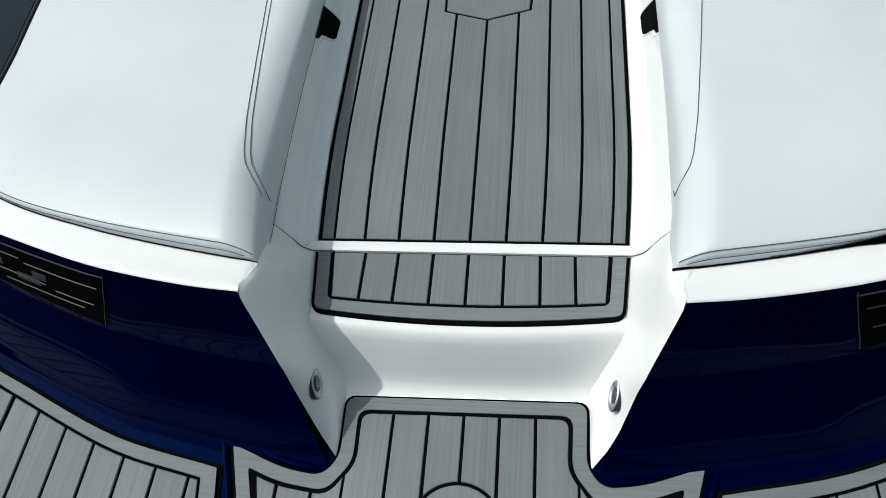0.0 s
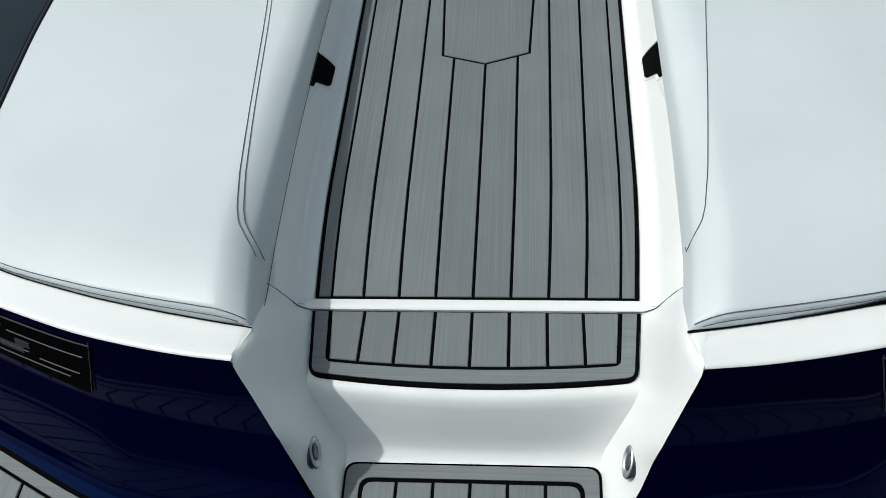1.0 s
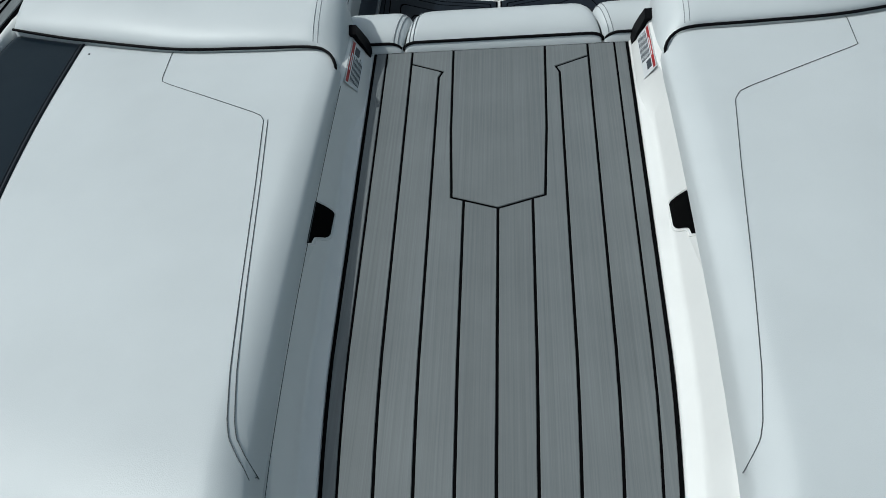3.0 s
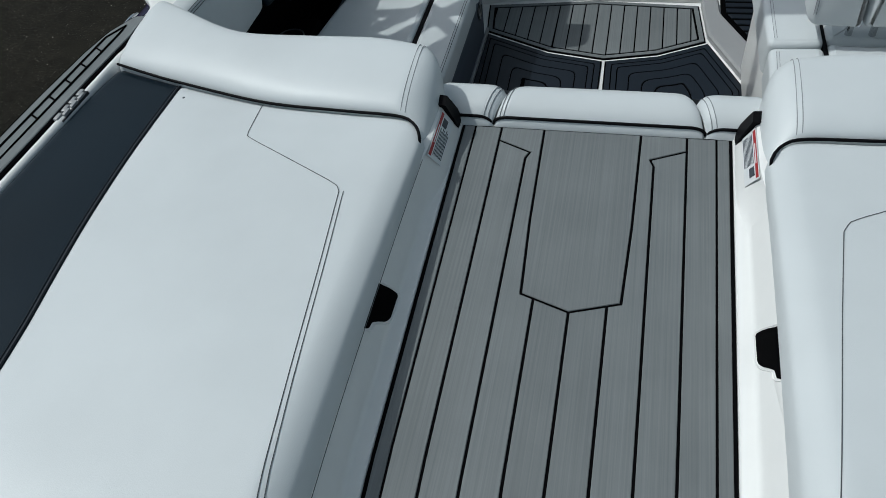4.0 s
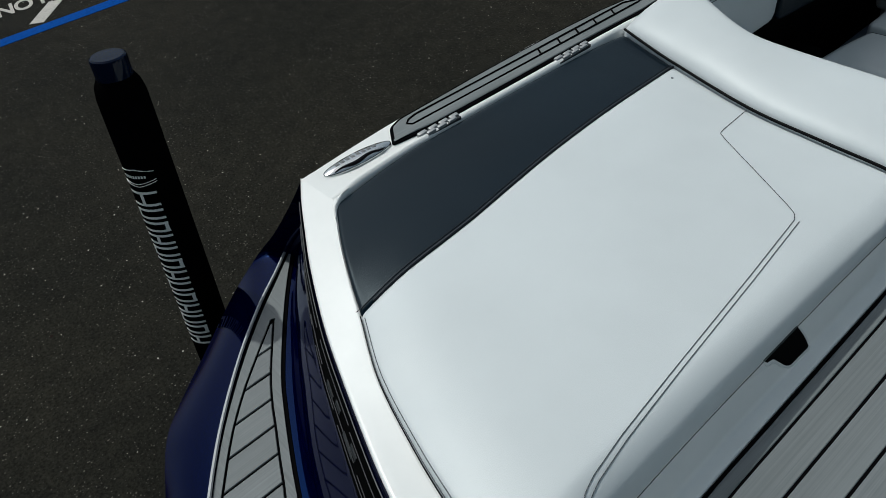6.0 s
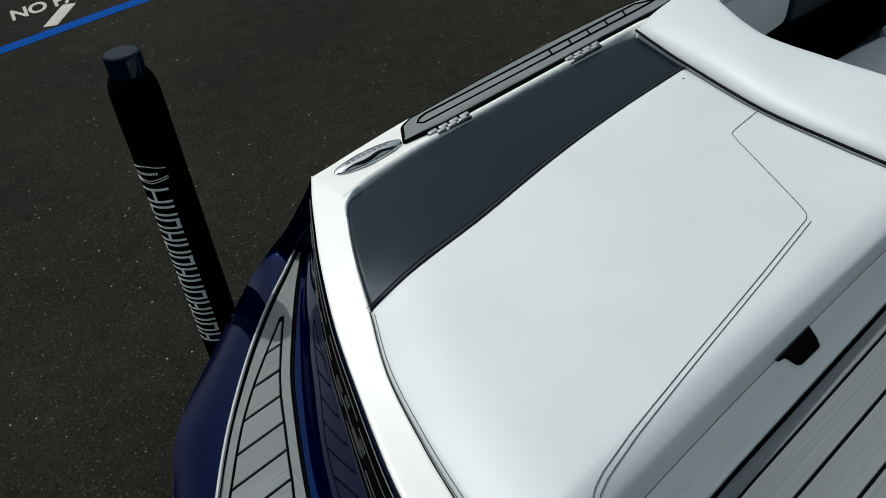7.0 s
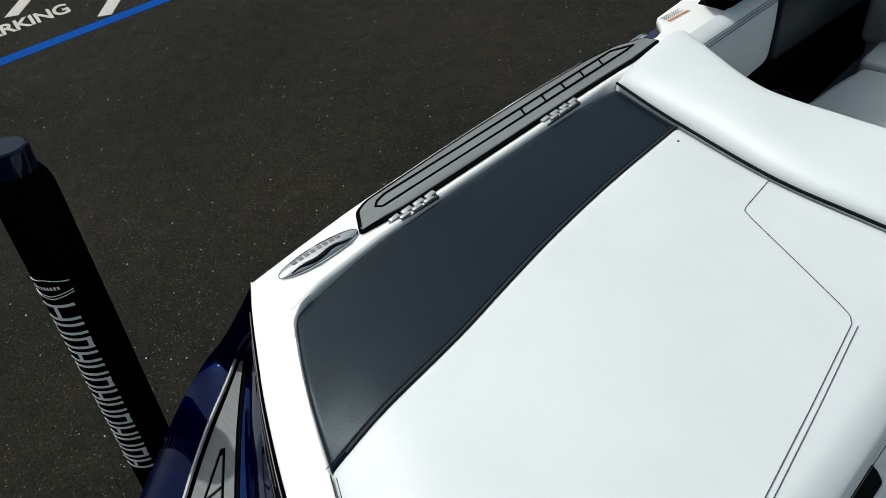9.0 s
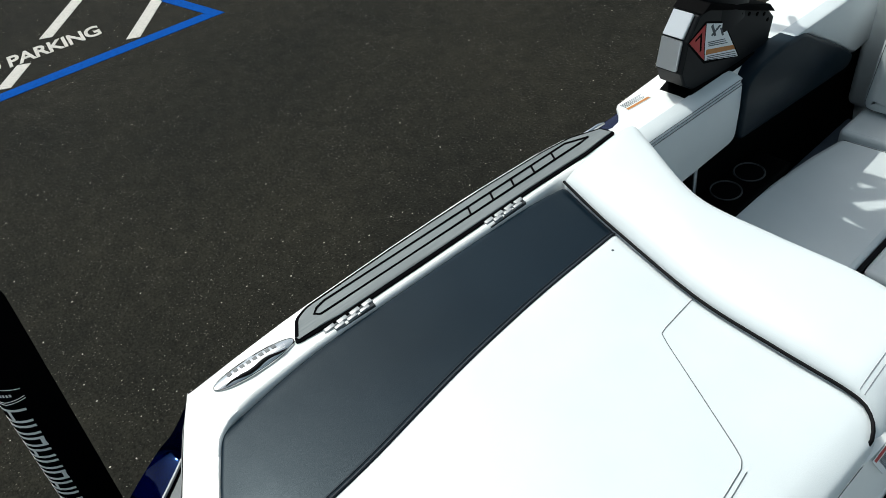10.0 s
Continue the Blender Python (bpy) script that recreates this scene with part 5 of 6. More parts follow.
for s, poly in ((-1, [(-0.565, 2.641), (-0.27, 2.504), (-0.042, 2.459), (-0.036, 1.33), (-0.53, 1.33)]), (1, [(-0.030, 2.459), (0.18, 2.508), (0.380, 2.612), (0.520, 2.300), (0.50, 1.33), (-0.010, 1.33)])):
    # the aft pads carry their shade in the foam's colour
    pad = thing("cockpit_pad", (s * 0.25, 1.9, FLOOR), "foam pad with shade in its colour and nested black lines on the cockpit floor", "deck pad", "aft cockpit pads")
    poly = ccw(poly)
    part("backing", slab(poly, FLOOR - 0.008, FLOOR - 0.0025, 0.001), BLACK, pad, "black foam backing sheet", smooth=False)
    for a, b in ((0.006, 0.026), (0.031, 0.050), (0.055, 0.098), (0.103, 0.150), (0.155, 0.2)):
        band("border", rounded(inset(poly, a), 0.3 * a), rounded(inset(poly, b), 0.3 * b), FLOOR, FOAM_SHADED, pad, "foam strip with shade in its colour")
    plank(rounded(inset(poly, 0.205), 0.05), FLOOR, pad, FOAM_SHADED, name="panel")
sill = structure("sill", box(-0.19, 0.42, 2.932, 2.972, -0.746, -0.728, 0.005), WHITE_GEL, "white moulded sill across the cockpit floor", "sill")
pad = thing("deck_pad", (0.1, 3.3, FLOOR), "grey planked foam pad beyond the floor sill", "deck pad")
bow = [(-0.20, 2.985), (0.42, 2.985), (0.42, 3.8), (-0.20, 3.8)]
part("backing", slab(bow, FLOOR - 0.008, FLOOR - 0.0025, 0.001), BLACK, pad, "black foam backing sheet", smooth=False)
x0 = -0.19
while x0 < 0.40:
    plank([(x0, 3.0), (x0 + 0.057, 3.0), (x0 + 0.057, 3.79), (x0, 3.79)], FLOOR, pad, FOAM_Y)
    x0 += 0.057

# port console that ends the floor, with its dark kick strip
console = thing("console", (-0.7, 3.3, -0.74), "white moulded console in the shade", "console")
part("body", slab(rounded([(-1.19, 2.80), (-0.60, 2.885), (-0.175, 2.965), (-0.21, 3.8), (-1.19, 3.8)], 0.03), -0.7455, -0.50, 0.02), WHITE_GEL, console)

# unseen block added on the console to throw shade over the floor
part("shade_block", box(-1.19, -0.66, 2.72, 3.8, -0.50, -0.02, 0.03, 3), WHITE_GEL, console, "unseen white block added to shade the floor")

# starboard step moulding and the mat beyond it
# this edge is white moulding; its grey stands for shade
structure("footwell_edge", slab(rounded([(0.378, 2.650), (0.524, 2.325), (0.640, 2.30), (0.545, 2.575), (0.432, 2.81), (0.425, 2.93), (0.352, 2.92)], 0.02), -0.7455, -0.715, 0.008), GEL_SHADED, "white moulded edge of the footwell, coloured grey for its shade", "boat deck")
mat_thing = thing("footwell_mat", (0.6, 2.75, FLOOR), "black ribbed footwell mat", "mat")
poly = ccw([(0.438, 2.82), (0.550, 2.585), (0.80, 2.62), (0.80, 3.1), (0.434, 3.1)])
part("mat", slab(poly, -0.7455, -0.725, 0.003), VOID, mat_thing, smooth=False)
for k in range(9):
    piece = clip(clip(inset(poly, 0.018), 1, 2.60 + 0.045 * k, 1), 1, 2.63 + 0.045 * k, -1)
    if len(piece) > 2:
        # the ribs share the aft pads' darkened foam
        part("rib", slab(piece, -0.726, -0.720, 0.002), FOAM_SHADED, mat_thing, smooth=False)
# black block put where the space beyond the mat lies in the dark
structure("helm_void", box(0.80, 1.2, 2.45, 4.2, -0.7455, -0.1, 0.02), VOID, "black block standing for the unlit space beside the helm", "wall")

# ---- port lounge ----
lounge = thing("side_lounge", (-0.8, 1.9, -0.74), "white vinyl side lounge with a grey base", "seat")
part("base", box(-1.12, -0.560, 1.262, 2.60, -0.7455, -0.465, 0.008), SEAT_BASE, lounge, "grey base panel")
inner = part("cushion", cush(rounded([(-0.688, 1.80), (-0.541, 1.80), (-0.541, 2.41), (-0.688, 2.385)], 0.03), -0.47, -0.378, 0.022), VINYL, lounge, "white vinyl seat edge")
seat = part("cushion", cush(rounded([(-1.125, 1.265), (-0.702, 1.265), (-0.702, 2.382), (-1.03, 2.352), (-1.06, 2.20), (-1.10, 1.85)], 0.03), -0.47, -0.376, 0.02), VINYL, lounge, "white vinyl seat")
aft = part("cushion", cush(rounded([(-0.688, 1.262), (-0.48, 1.262), (-0.46, 1.60), (-0.541, 1.788), (-0.688, 1.788)], 0.03), -0.47, -0.378, 0.02), VINYL, lounge, "white vinyl corner seat")
part("cushion", cush(rounded([(-1.055, 2.364), (-0.702, 2.392), (-0.702, 2.66), (-1.055, 2.66)], 0.03), -0.47, -0.366, 0.016), VINYL, lounge, "white vinyl front seat")
part("cushion", cush(rounded([(-0.688, 2.396), (-0.541, 2.42), (-0.541, 2.66), (-0.688, 2.66)], 0.03), -0.47, -0.368, 0.016), VINYL, lounge, "white vinyl front seat edge")
# the gap's darkness is a black strip laid between the cushions
part("gap", box(-0.702, -0.688, 1.27, 2.65, -0.46, -0.384, 0), RUBBER, lounge, "black strip laid in the gap between the cushions", smooth=False)
for off in (0.012, 0.020):
    stitched([(-0.541 - off, y, -0.3775 - 0.004 * roll(off, 0.022)) for y in np.linspace(1.83, 2.38, 24)], THREAD, inner)
stitched([(x, lerp(2.335, 2.365, (x + 1.03) / 0.33), -0.3755) for x in np.linspace(-1.02, -0.72, 16)], THREAD, seat)
speaker = part("speaker", turned([(0.036, -0.004), (0.036, 0.004), (0.030, 0.007), (0.026, 0.004), (0.004, 0.003)], (-0.560, 2.52, -0.56), 24, Vector((1, 0, 0))), GLASS, lounge, "small round black speaker")
part("kick_trim", box(-0.560, -0.548, 1.80, 2.64, -0.735, -0.712, 0.003), HINGE, lounge, "pale strip along the foot")

rest = thing("backrest", (-0.85, 2.55, -0.36), "white vinyl backrest cushion at the lounge's end", "cushion")
bm = bmesh.new()
prof = rounded([(-1.062, -0.362), (-0.640, -0.362), (-0.655, 0.16), (-1.05, 0.16)], [0.05, 0.05, 0.08, 0.08], 6)
prof = ccw(prof)
rings = []
for d, q in ((0.0, 0.16), (0.0, 0.035), (0.008, 0.014), (0.022, 0.003), (0.05, -0.002)):
    rings.append([bm.verts.new((x, 2.50 + q + 0.18 * (z + 0.36), z)) for x, z in inset(prof, d)])
for lo, hi in zip(rings, rings[1:]):
    for i in range(len(prof)):
        bm.faces.new((lo[i], lo[(i + 1) % len(prof)], hi[(i + 1) % len(prof)], hi[i]))
bm.faces.new(rings[-1]), bm.faces.new(rings[0][::-1])
body = part("cushion", bm, VINYL, rest, angle=70)
stitched([(x, 2.503 + 0.18 * (z + 0.36), z) for x, z in inset(prof, 0.016) + inset(prof, 0.016)[:1]], THREAD, body)
for x in (-0.82, -0.77):
    part("post", tube([(x, 2.57, -0.47), (x, 2.57, -0.34)], 0.012, 10), RUBBER, rest, "black support post")

# ---- starboard lounge and helm seat ----
lounge = thing("side_lounge", (0.8, 1.7, -0.74), "white vinyl side lounge cushions", "seat")
part("base", box(0.50, 0.79, 1.262, 2.44, -0.7455, -0.40, 0.01), WHITE_GEL, lounge, "white moulded base")
edge_aft = part("cushion", cush(rounded([(0.462, 1.262), (0.648, 1.262), (0.648, 1.936), (0.486, 1.926)], 0.025), -0.40, -0.293), VINYL, lounge, "white vinyl seat edge")
edge_fwd = part("cushion", cush(rounded([(0.484, 1.933), (0.648, 1.944), (0.648, 2.46), (0.478, 2.46)], 0.025), -0.40, -0.286), VINYL, lounge, "white vinyl front seat edge")
part("cushion", cush(rounded([(0.660, 1.262), (1.10, 1.262), (1.10, 1.955), (0.660, 1.968)], 0.02), -0.40, -0.298), VINYL, lounge, "white vinyl seat")
part("cushion", cush(rounded([(0.660, 1.972), (1.10, 1.959), (1.10, 2.46), (0.660, 2.46)], 0.02), -0.40, -0.292), VINYL, lounge, "white vinyl front seat")
# a black strip fills the gap and makes it dark
part("gap", box(0.647, 0.661, 1.27, 2.44, -0.39, -0.306, 0), RUBBER, lounge, "black strip laid in the gap between the cushions", smooth=False)
for off in (0.022, 0.030):
    stitched([(lerp(0.462, 0.486, (y - 1.262) / 0.66) + off, y, -0.2925) for y in np.linspace(1.30, 1.90, 20)], THREAD_PALE, edge_aft)
    stitched([(0.482 + off, y, -0.2855) for y in np.linspace(1.965, 2.40, 16)], THREAD_PALE, edge_fwd)

# helm seat back that hangs over the lounge on two posts
helm = thing("helm_seat", (0.78, 1.98, -0.29), "white vinyl helm seat back on chrome posts", "seat")
for x0, x1 in ((0.575, 0.733), (0.737, 0.824), (0.828, 0.985)):
    prof = rounded([(x0, -0.222), (x1, -0.226), (x1, 0.14), (x0, 0.14)], [0.04 if x0 < 0.6 else 0.008, 0.04 if x1 > 0.9 else 0.008, 0.04 if x1 > 0.9 else 0.008, 0.04 if x0 < 0.6 else 0.008], 5)
    prof = ccw(prof)
    bm = bmesh.new()
    rings = [[bm.verts.new((x, 1.925 + q + 0.16 * (z + 0.22), z)) for x, z in inset(prof, d)] for d, q in ((0.010, 0.13), (0.0, 0.11), (0.0, 0.030), (0.004, 0.012), (0.010, 0.004), (0.02, 0.0))]
    for lo, hi in zip(rings, rings[1:]):
        for i in range(len(prof)):
            bm.faces.new((lo[i], lo[(i + 1) % len(prof)], hi[(i + 1) % len(prof)], hi[i]))
    bm.faces.new(rings[-1]), bm.faces.new(rings[0][::-1])
    back = part("back_cushion", bm, VINYL, helm, "white vinyl back cushion", angle=60)
    if x0 < 0.6:
        for off in (0.014, 0.021):
            stitched([(x0 + off, 1.924 + 0.16 * (z + 0.22), z) for z in np.linspace(-0.18, 0.11, 14)], THREAD_PALE, back)
part("bracket", box(0.60, 0.96, 1.99, 2.05, -0.20, 0.10, 0.01), VOID, helm, "black back plate")
for x in (0.722, 0.790):
    part("post", tube([(x, 2.005, -0.31), (x, 2.005, -0.19)], 0.011, 10), CHROME, helm, "short chrome post")

# ---- inner coaming of the port side ----
def extruded(prof, x0, x1, bev=0.006):
    """A body from a y, z outline between two breadths, its edge on x1 chamfered."""
    prof = ccw(prof)
    bm = bmesh.new()
    n = len(prof)
    sgn = 1 if x1 > x0 else -1
    rings = [[bm.verts.new((x, y, z)) for y, z in inset(prof, d)] for x, d in ((x0, 0.0), (x1 - sgn * bev, 0.0), (x1 - sgn * 0.3 * bev, 0.3 * bev), (x1, bev))]
    for lo, hi in zip(rings, rings[1:]):
        for i in range(n):
            bm.faces.new((lo[i], lo[(i + 1) % n], hi[(i + 1) % n], hi[i]))
    bm.faces.new(rings[-1]), bm.faces.new(rings[0][::-1])
    return bm


for s in (-1, 1):
    arm = thing("coaming_upholstery", (s * 1.17, 1.65, -0.1), "white vinyl inner coaming with double stitching and navy panel", "upholstery", "inner coamings")
    rows = []
    for y in (1.30, 1.40, 1.50, 1.60, 1.70, 1.78, 1.83, 1.855, 1.868, 1.872):
        e = 0.02 * roll(1.872 - y, 0.04)
        z = deck_z(y) + 0.004 - 0.4 * e
        rows.append([(1.212, y, z - 0.02), (1.208, y, z), (1.18, y, z - 0.003), (1.163, y, z - 0.010), (1.154 + e, y, z - 0.019), (1.149 + e, y, z - 0.034), (1.147 + e, y, z - 0.1), (1.150 + e, y, -0.135), (1.156 + e, y, -0.158), (1.20, y, -0.164)])
    rows.append([(1.2, 1.873, p[2]) for p in rows[-1]])
    white = part("white_panel", sheet(port(rows, s)), VINYL, arm, "white vinyl panel", angle=60)
    for dx, dz in ((1.1592, 0.0085), (1.1545, 0.0135), (1.1505, 0.0195)):
        stitched([(s * (dx - 0.0012), y, deck_z(y) - dz) for y in np.linspace(1.36, 1.85, 24)], THREAD, white)
    prof = rounded([(1.884, 0.022), (1.945, 0.050), (2.08, 0.058), (2.20, 0.044), (2.47, -0.122), (2.60, -0.215), (2.575, -0.255), (1.878, -0.178)], 0.03, 4)
    part("navy_panel", extruded(prof, s * 1.212, s * 1.150, 0.012), NAVY, arm, "navy vinyl panel", angle=50)
    prof = [(2.15, 0.050), (2.25, 0.012), (2.49, -0.135), (2.62, -0.225), (3.6, -0.225), (3.6, 0.022), (2.6, 0.03)]
    part("front_panel", extruded(prof, s * 1.212, s * 1.160, 0.012), VINYL, arm, "white vinyl forward panel", angle=50)

holder = thing("cup_holder_console", (-1.17, 1.9, -0.40), "black console with two steel-rimmed cup holders", "cup holder")
part("top", box(-1.205, -1.075, 1.72, 2.10, -0.40, -0.352, 0.006), VOID, holder, smooth=False)
for x, y in ((-1.150, 1.975), (-1.155, 1.850)):
    part("well", turned([(0.046, 0.0005), (0.044, 0.001), (0.002, 0.001)], (x, y, -0.352), 28), BLACK, holder)
    part("rim", turned([(0.051, 0.0), (0.051, 0.003), (0.048, 0.004), (0.0455, 0.002), (0.045, 0.0)], (x, y, -0.352), 32), DIM_STEEL, holder, "thin steel rim")
post = part("support_post", tube([(-1.19, 1.715, -0.36), (-1.19, 1.712, -0.14)], 0.009, 12), STEEL, None)
tagged(post, "thin steel support post under the coaming", "post")

# ---- tower brackets with their legs ----
for s in (-1, 1):
    tower = thing("tower_bracket", (s * 1.27, 1.87, 0.05), "graphite tower foot with silver cap on the gunwale", "bracket", "tower brackets")
    prof = [(1.712, 0.062), (1.693, 0.080), (1.652, 0.110), (1.632, 0.156), (1.652, 0.242), (1.694, 0.296), (1.730, 0.306), (2.052, 0.170), (2.094, 0.128), (2.080, 0.048), (1.95, 0.054), (1.83, 0.060)]
    part("body", extruded(prof, s * 1.290, s * 1.210, 0.006), TOWER, tower, "graphite coated body", smooth=False)
    cap = [(1.640, 0.160), (1.660, 0.240), (1.704, 0.292)]
    for (ya, za), (yb, zb) in zip(cap, cap[1:]):
        d = Vector((yb - ya, zb - za)).normalized()
        n = Vector((-d.y, d.x)) * 0.016
        plate = [(ya, za), (yb, zb), (yb + n.x, zb + n.y), (ya + n.x, za + n.y)]
        part("cap", extruded(plate, s * 1.287, s * 1.225, 0.003), SILVER, tower, "silver aft cap", smooth=False)
    top = [(1.70, 0.302), (1.735, 0.318), (2.05, 0.186), (2.085, 0.150), (2.06, 0.160), (1.74, 0.298)]
    part("flange", extruded(top, s * 1.296, s * 1.204, 0.003), VOID, tower, "black upper flange", smooth=False)
    part("foot", extruded([(1.655, 0.066), (1.70, 0.050), (2.11, 0.032), (2.11, 0.046), (1.83, 0.066), (1.70, 0.082)], s * 1.296, s * 1.204, 0.004), VOID, tower, "black foot gasket", smooth=False)
    for y, z in ((1.90, 0.218), (1.945, 0.199), (1.99, 0.180), (2.03, 0.163), (2.055, 0.135)):
        part("screw", turned([(0.006, -0.002), (0.006, 0.002), (0.004, 0.003), (0.001, 0.0032)], (s * 1.210, y, z), 10, Vector((-s, 0, 0))), VOID, tower)
    rows = []
    for x, y, z, rx, ry in ((1.25, 1.86, 0.20, 0.046, 0.125), (1.25, 1.862, 0.31, 0.046, 0.120), (1.25, 1.875, 0.42, 0.045, 0.105), (1.24, 1.93, 0.75, 0.042, 0.085), (1.20, 2.06, 1.25, 0.04, 0.07), (1.10, 2.16, 1.52, 0.04, 0.06), (0.95, 2.20, 1.60, 0.04, 0.06), (0.60, 2.22, 1.64, 0.04, 0.06)):
        rows.append([(s * (x + rx * math.cos(a)), y + ry * math.sin(a), z + (0.0 if z < 1.4 else 0.05 * math.cos(a))) for a in (2 * math.pi * k / 24 for k in range(25))])
    part("leg", sheet(rows), TOWER, tower, "graphite tower leg")
    # unseen arms added on the leg, laid out to cast the lounge's shadows
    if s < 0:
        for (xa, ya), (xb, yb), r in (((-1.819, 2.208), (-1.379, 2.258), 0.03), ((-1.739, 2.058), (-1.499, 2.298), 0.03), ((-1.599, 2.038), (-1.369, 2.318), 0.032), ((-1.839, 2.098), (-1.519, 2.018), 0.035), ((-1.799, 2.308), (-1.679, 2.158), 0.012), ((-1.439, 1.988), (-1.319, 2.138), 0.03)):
            part("shade_arm", tube([(xa, ya, 0.90), (xb, yb, 0.90)], r, 10), TOWER, tower, "unseen arm added to cast shadows on the lounge")
        part("shade_arm_stem", tube([(-1.24, 2.03, 0.80), (-1.439, 2.188, 0.90)], 0.03, 10), TOWER, tower, "unseen stem that holds the added shade arms")
    # label on the inner face
    lab = thing("warning_label", (s * 1.209, 1.78, 0.17), "pentagonal red, white and orange warning label", "label", "tower labels")

    def patch(name, pts, material, off, label=""):
        return part(name, extruded(pts, s * 1.2105, s * (1.2095 - off), 0.0003), material, lab, label, smooth=False)

    patch("backing", [(1.648, 0.240), (1.728, 0.270), (1.818, 0.232), (1.921, 0.078), (1.735, 0.142)], VOID, 0.0002, "black label edge")
    patch("red_field", [(1.656, 0.239), (1.726, 0.262), (1.729, 0.190), (1.735, 0.152)], RED, 0.0008, "red label field")
    patch("paper", [(1.731, 0.263), (1.815, 0.227), (1.913, 0.082), (1.738, 0.150), (1.732, 0.20)], PAPER, 0.0008, "pale label field")
    patch("orange_band", [(1.741, 0.182), (1.878, 0.134), (1.890, 0.116), (1.739, 0.167)], ORANGE, 0.0014, "orange band")
    patch("pictogram", [(1.752, 0.246), (1.762, 0.248), (1.782, 0.206), (1.772, 0.208)], INK, 0.0014, "dark pictogram stroke")
    patch("pictogram", [(1.792, 0.232), (1.802, 0.228), (1.764, 0.212), (1.756, 0.218)], INK, 0.0014, "dark pictogram stroke")
    patch("pictogram", [(1.797, 0.222), (1.806, 0.218), (1.822, 0.190), (1.812, 0.192)], INK, 0.0014, "dark pictogram stroke")
    for k in range(3):
        patch("text_bar", [(1.745 + 0.002 * k, 0.203 - 0.006 * k), (1.828 + 0.008 * k, 0.176 - 0.009 * k), (1.830 + 0.008 * k, 0.173 - 0.009 * k), (1.745 + 0.002 * k, 0.200 - 0.006 * k)], INK, 0.0014)
    for k in range(3):
        patch("text_bar", [(1.746, 0.160 - 0.005 * k), (1.888 + 0.006 * k, 0.110 - 0.009 * k), (1.890 + 0.006 * k, 0.107 - 0.009 * k), (1.746, 0.1575 - 0.005 * k)], INK, 0.0014)
    patch("pictogram", [(1.682, 0.236), (1.712, 0.246), (1.716, 0.190), (1.708, 0.190), (1.705, 0.236), (1.684, 0.230)], VOID, 0.0014, "dark pictogram on red")

    # label and cleat on the gunwale
    lab = thing("gunwale_label", (s * 1.305, 1.56, 0.077), "small paper label with orange stripe on the gunwale", "label", "gunwale labels")
    lift = lambda x, y: deck_z(y) - 0.0015

    def flat_tag(name, xa, xb, ya, yb, material, h, label=""):
        return part(name, slab(ccw([(s * xa, ya), (s * xb, ya), (s * (xb - 0.005), yb), (s * (xa - 0.006), yb)]), 0.0, h, 0.0002, lift=lift), material, lab, label, smooth=False)

    flat_tag("paper", 1.327, 1.291, 1.515, 1.610, PAPER, 0.0012, "pale label paper")
    flat_tag("orange_stripe", 1.3015, 1.2925, 1.517, 1.608, ORANGE, 0.0018, "orange stripe")
    for k in range(5):
        flat_tag("text_bar", 1.3245 - 0.0042 * k, 1.3225 - 0.0042 * k, 1.520, 1.604 - 0.007 * (k % 3), INK, 0.0018)
    cleat = thing("cleat", (s * 1.315, 1.40, 0.06), "chrome pull-up cleat in the gunwale notch", "cleat", "cleats")
    part("base", turned([(0.016, -0.01), (0.016, 0.004), (0.010, 0.008), (0.002, 0.008)], (s * 1.315, 1.385, 0.058), 18), CHROME, cleat)
    part("horn", tube([(s * 1.318, 1.335, 0.070), (s * 1.315, 1.36, 0.074), (s * 1.313, 1.41, 0.074), (s * 1.312, 1.435, 0.070)], [0.004, 0.007, 0.007, 0.004], 10), CHROME, cleat)
    part("recess", box(*sorted((s * 1.270, s * 1.325)), 1.33, 1.50, 0.020, 0.046, 0.008), BLUE, cleat, "blue recess")

# ---- trailer and its guide post ----
trailer = thing("trailer", (0, 1.5, GROUND), "black boat trailer under the hull", "trailer")
for s in (-1, 1):
    part("rail", box(*sorted((s * 0.80, s * 0.90)), -0.6, 5.6, -1.50, -1.38, 0.01), VOID, trailer)
    part("bunk", box(*sorted((s * 0.50, s * 0.62)), -0.3, 4.6, -1.38, -0.93, 0.02), RUBBER, trailer)
    for y in (1.6, 2.5):
        wheel = part("wheel", turned([(0.18, -0.10), (0.33, -0.10), (0.34, -0.08), (0.34, 0.08), (0.33, 0.10), (0.18, 0.10)], (s * 1.05, y, GROUND + 0.34), 28, Vector((1, 0, 0))), RUBBER, trailer)
for y in (-0.2, 1.5, 4.0):
    part("cross_beam", box(-1.62, 1.62, y - 0.05, y + 0.05, -1.52, -1.40, 0.01), VOID, trailer)

AXIS0, LEAN = Vector((-1.582, -0.050, 0.312)), Vector((0.05, -0.10, -1.0)).normalized()
SIZE = 0.92
guide = thing("guide_post", AXIS0 + LEAN * 1.7, "black padded trailer guide post with silver lettering bars", "guide post")
part("sleeve", turned([(SIZE * r, SIZE * h) for r, h in ((0.040, 0.10), (0.045, 0.096), (0.053, 0.080), (0.0575, 0.055), (0.058, 0.0), (0.058, -1.70), (0.05, -1.71))], AXIS0, 32, -LEAN), RUBBER_MATTE, guide, "black padded sleeve")
part("pipe", turned([(0.03, -1.50), (0.03, -1.83)], AXIS0, 16, -LEAN), STEEL, guide)
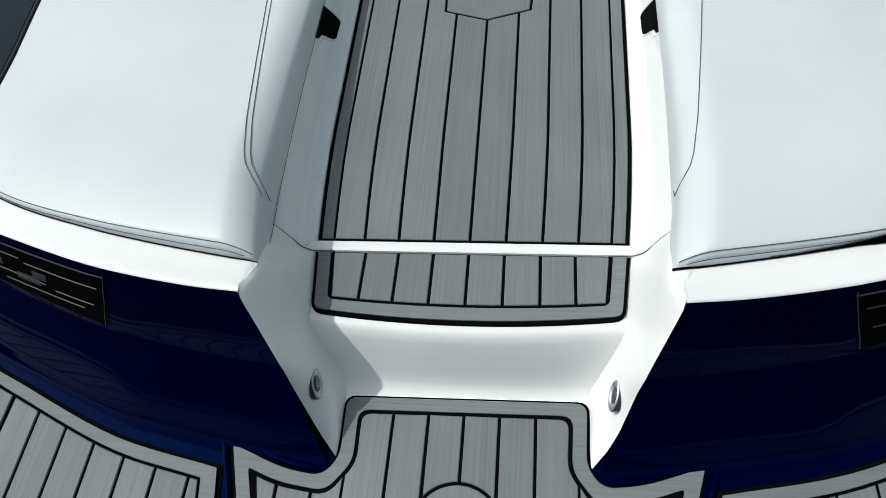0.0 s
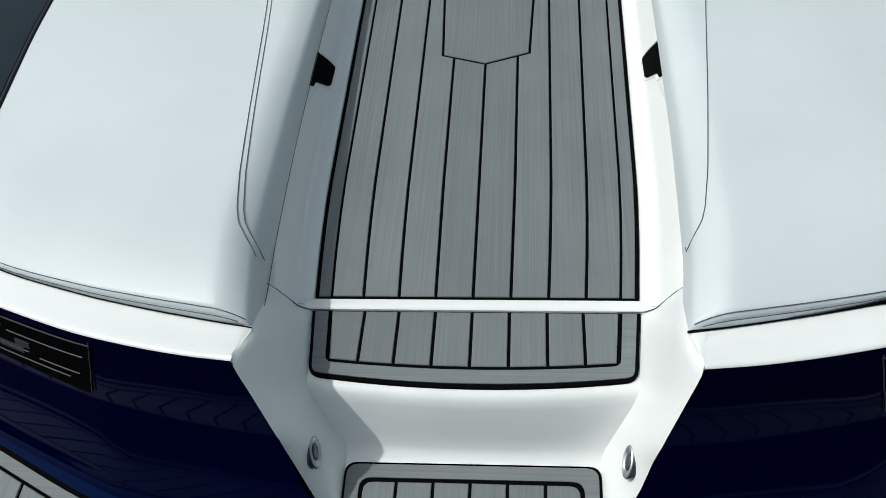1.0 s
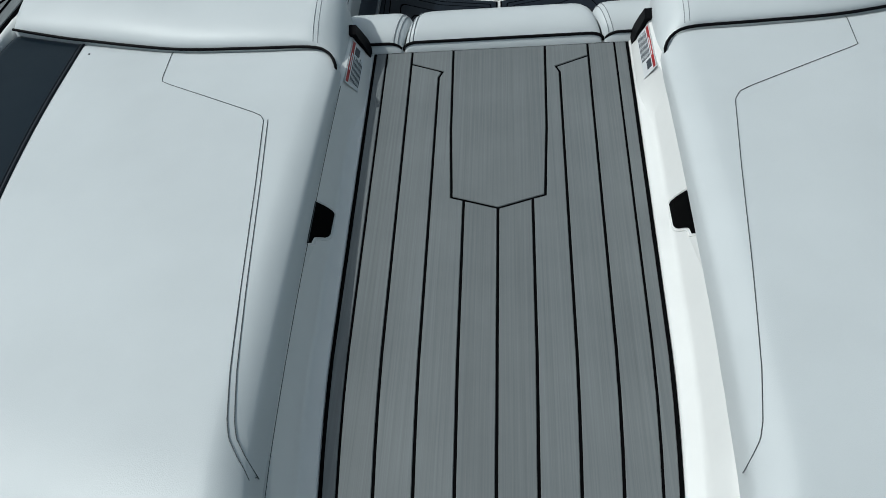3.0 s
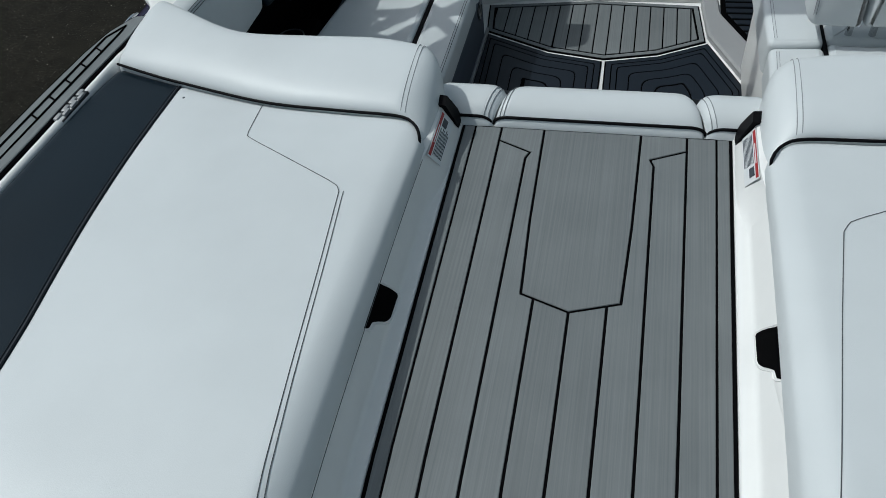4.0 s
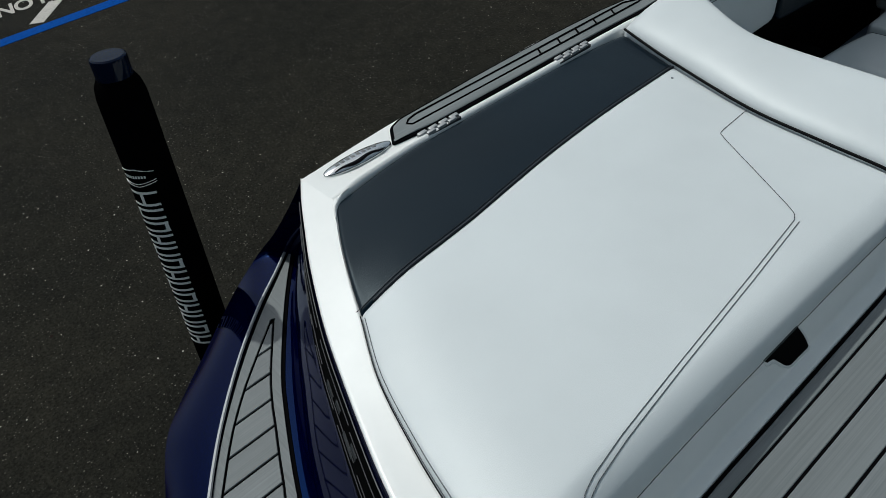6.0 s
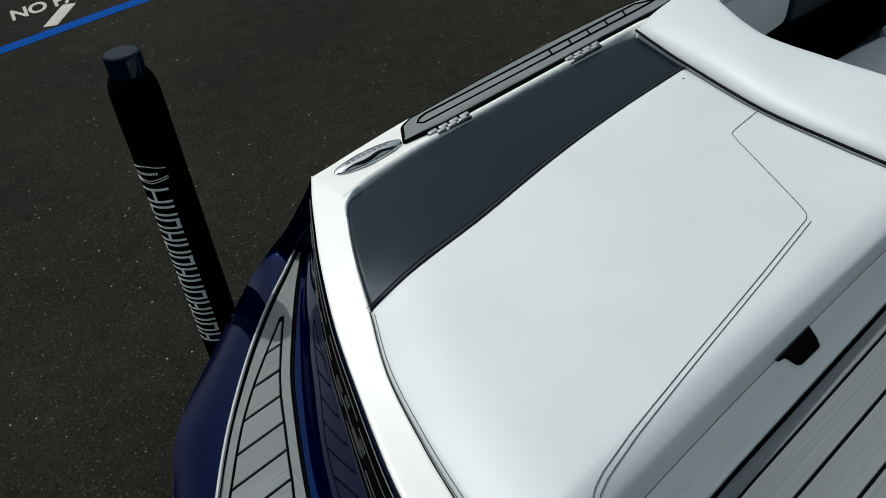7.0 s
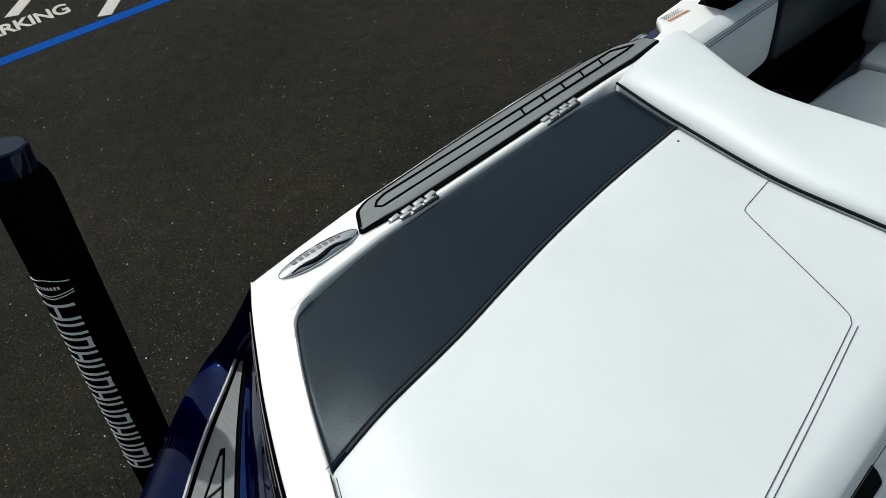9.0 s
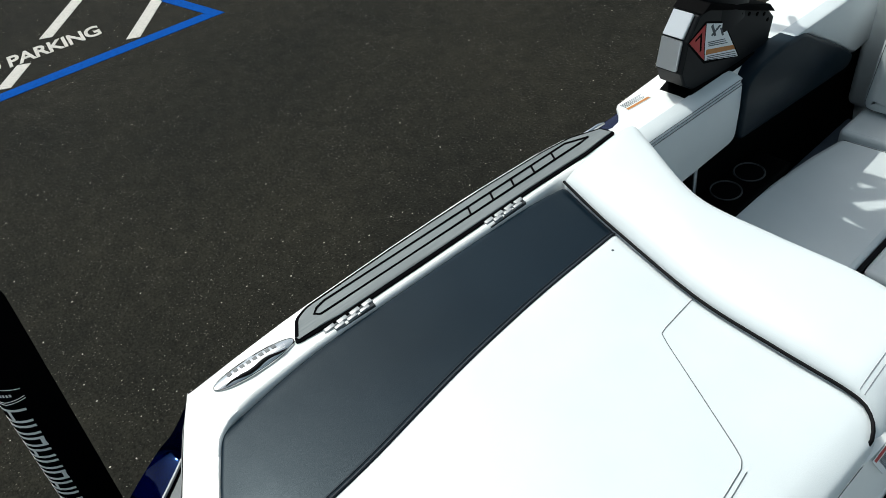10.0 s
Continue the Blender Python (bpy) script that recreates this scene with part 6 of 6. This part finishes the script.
part("cap", turned([(SIZE * r, SIZE * h) for r, h in ((0.041, 0.085), (0.042, 0.140), (0.041, 0.146), (0.037, 0.149), (0.002, 0.1495))], AXIS0, 28, -LEAN), CAP_SKY_TINT, guide, "glossy dark cap")
side = Vector((0.55, -0.84, 0))
side = (side - LEAN * side.dot(LEAN)).normalized()
tang = LEAN.cross(side)


def on_sleeve(u, v, r=0.0586):
    """Point on the sleeve: u metres round it, v metres down from the axis point."""
    a = u / 0.058
    return AXIS0 + (LEAN * v + (side * math.cos(a) + tang * math.sin(a)) * r) * SIZE


def mark(u0, u1, v0, v1, skew=0.0, n=6):
    rows = []
    for k in range(n + 1):
        u = lerp(u0, u1, k / n)
        rows.append([on_sleeve(u, lerp(v0, v1, f) + skew * (u - u0), q) for f, q in ((0, 0.0575), (0, 0.0588), (1, 0.0588), (1, 0.0575))])
    return sheet([[tuple(p) for p in r] for r in rows])


def stroke(pts, r):
    return tube([tuple(on_sleeve(u, v, 0.0582)) for u, v in pts], r, 5)


for a, b, c in ((0.128, 0.118, 0.124), (0.150, 0.160, 0.154), (0.156, 0.167, 0.160)):
    part("print_line", stroke([(lerp(-0.05, 0.042, k / 14), table([0, 7, 14], [a, b, c], k)) for k in range(15)], 0.0009), PRINT, guide, "thin silver print line")
for k in range(9):
    part("print_bar", mark(-0.028 + 0.0072 * k, -0.0235 + 0.0072 * k, 0.136, 0.143, n=1), PRINT, guide)
v = 0.182
for k in range(13):
    h = 0.030 if k else 0.042
    for va in (v, v + h - 0.0065):
        part("print_bar", mark(-0.040, 0.036, va, va + 0.0065), PRINT, guide, "silver print bar")
    if k % 3 == 0:
        part("print_bar", mark(-0.004, 0.005, v + 0.0065, v + h - 0.0065, n=2), PRINT, guide, "silver print bar")
    elif k % 3 == 1:
        part("print_bar", mark(0.026, 0.035, v + 0.0065, v + h - 0.0065, n=2), PRINT, guide, "silver print bar")
    else:
        part("print_bar", mark(-0.039, -0.030, v + 0.0065, v + h - 0.0065, n=2), PRINT, guide, "silver print bar")
    v += h + 0.010

# black sheet drawn for the shade where the starboard sun pad lifts off the transom top
rows = []
for p in LINE_AFT[20:]:
    w = min(0.018, max(0.0, (p.x - 0.54) * 0.11))
    z = table([q[0] for q in INNER], [q[2] for q in INNER], p.x)
    rows.append([(p.x, p.y + 0.012, z + 0.004), (p.x, p.y, z + 0.0035), (p.x + 0.3 * w, p.y - w, z + 0.0022)])
part("gap", sheet(rows), VOID, PADS[1], "black strip drawn for the shade under the lifted edge")

# foredeck that closes the bow
rows = []
for y in np.linspace(4.15, 5.55, 12):
    w = max(0.05, gun(y) - 0.012)
    rows.append([(w * q, y, deck_z(y) - 0.004 + 0.03 * (1 - q * q)) for q in np.linspace(-1, 1, 15)])
structure("foredeck", sheet(rows), WHITE_GEL, "white gelcoat foredeck", "boat deck")

snap = part("snap", turned([(0.003, 0.0), (0.0028, 0.001), (0.001, 0.0016)], (-0.953, 1.023, pad_z(-0.953, 1.023)), 12), INK, PADS[-1], "tiny dark snap")
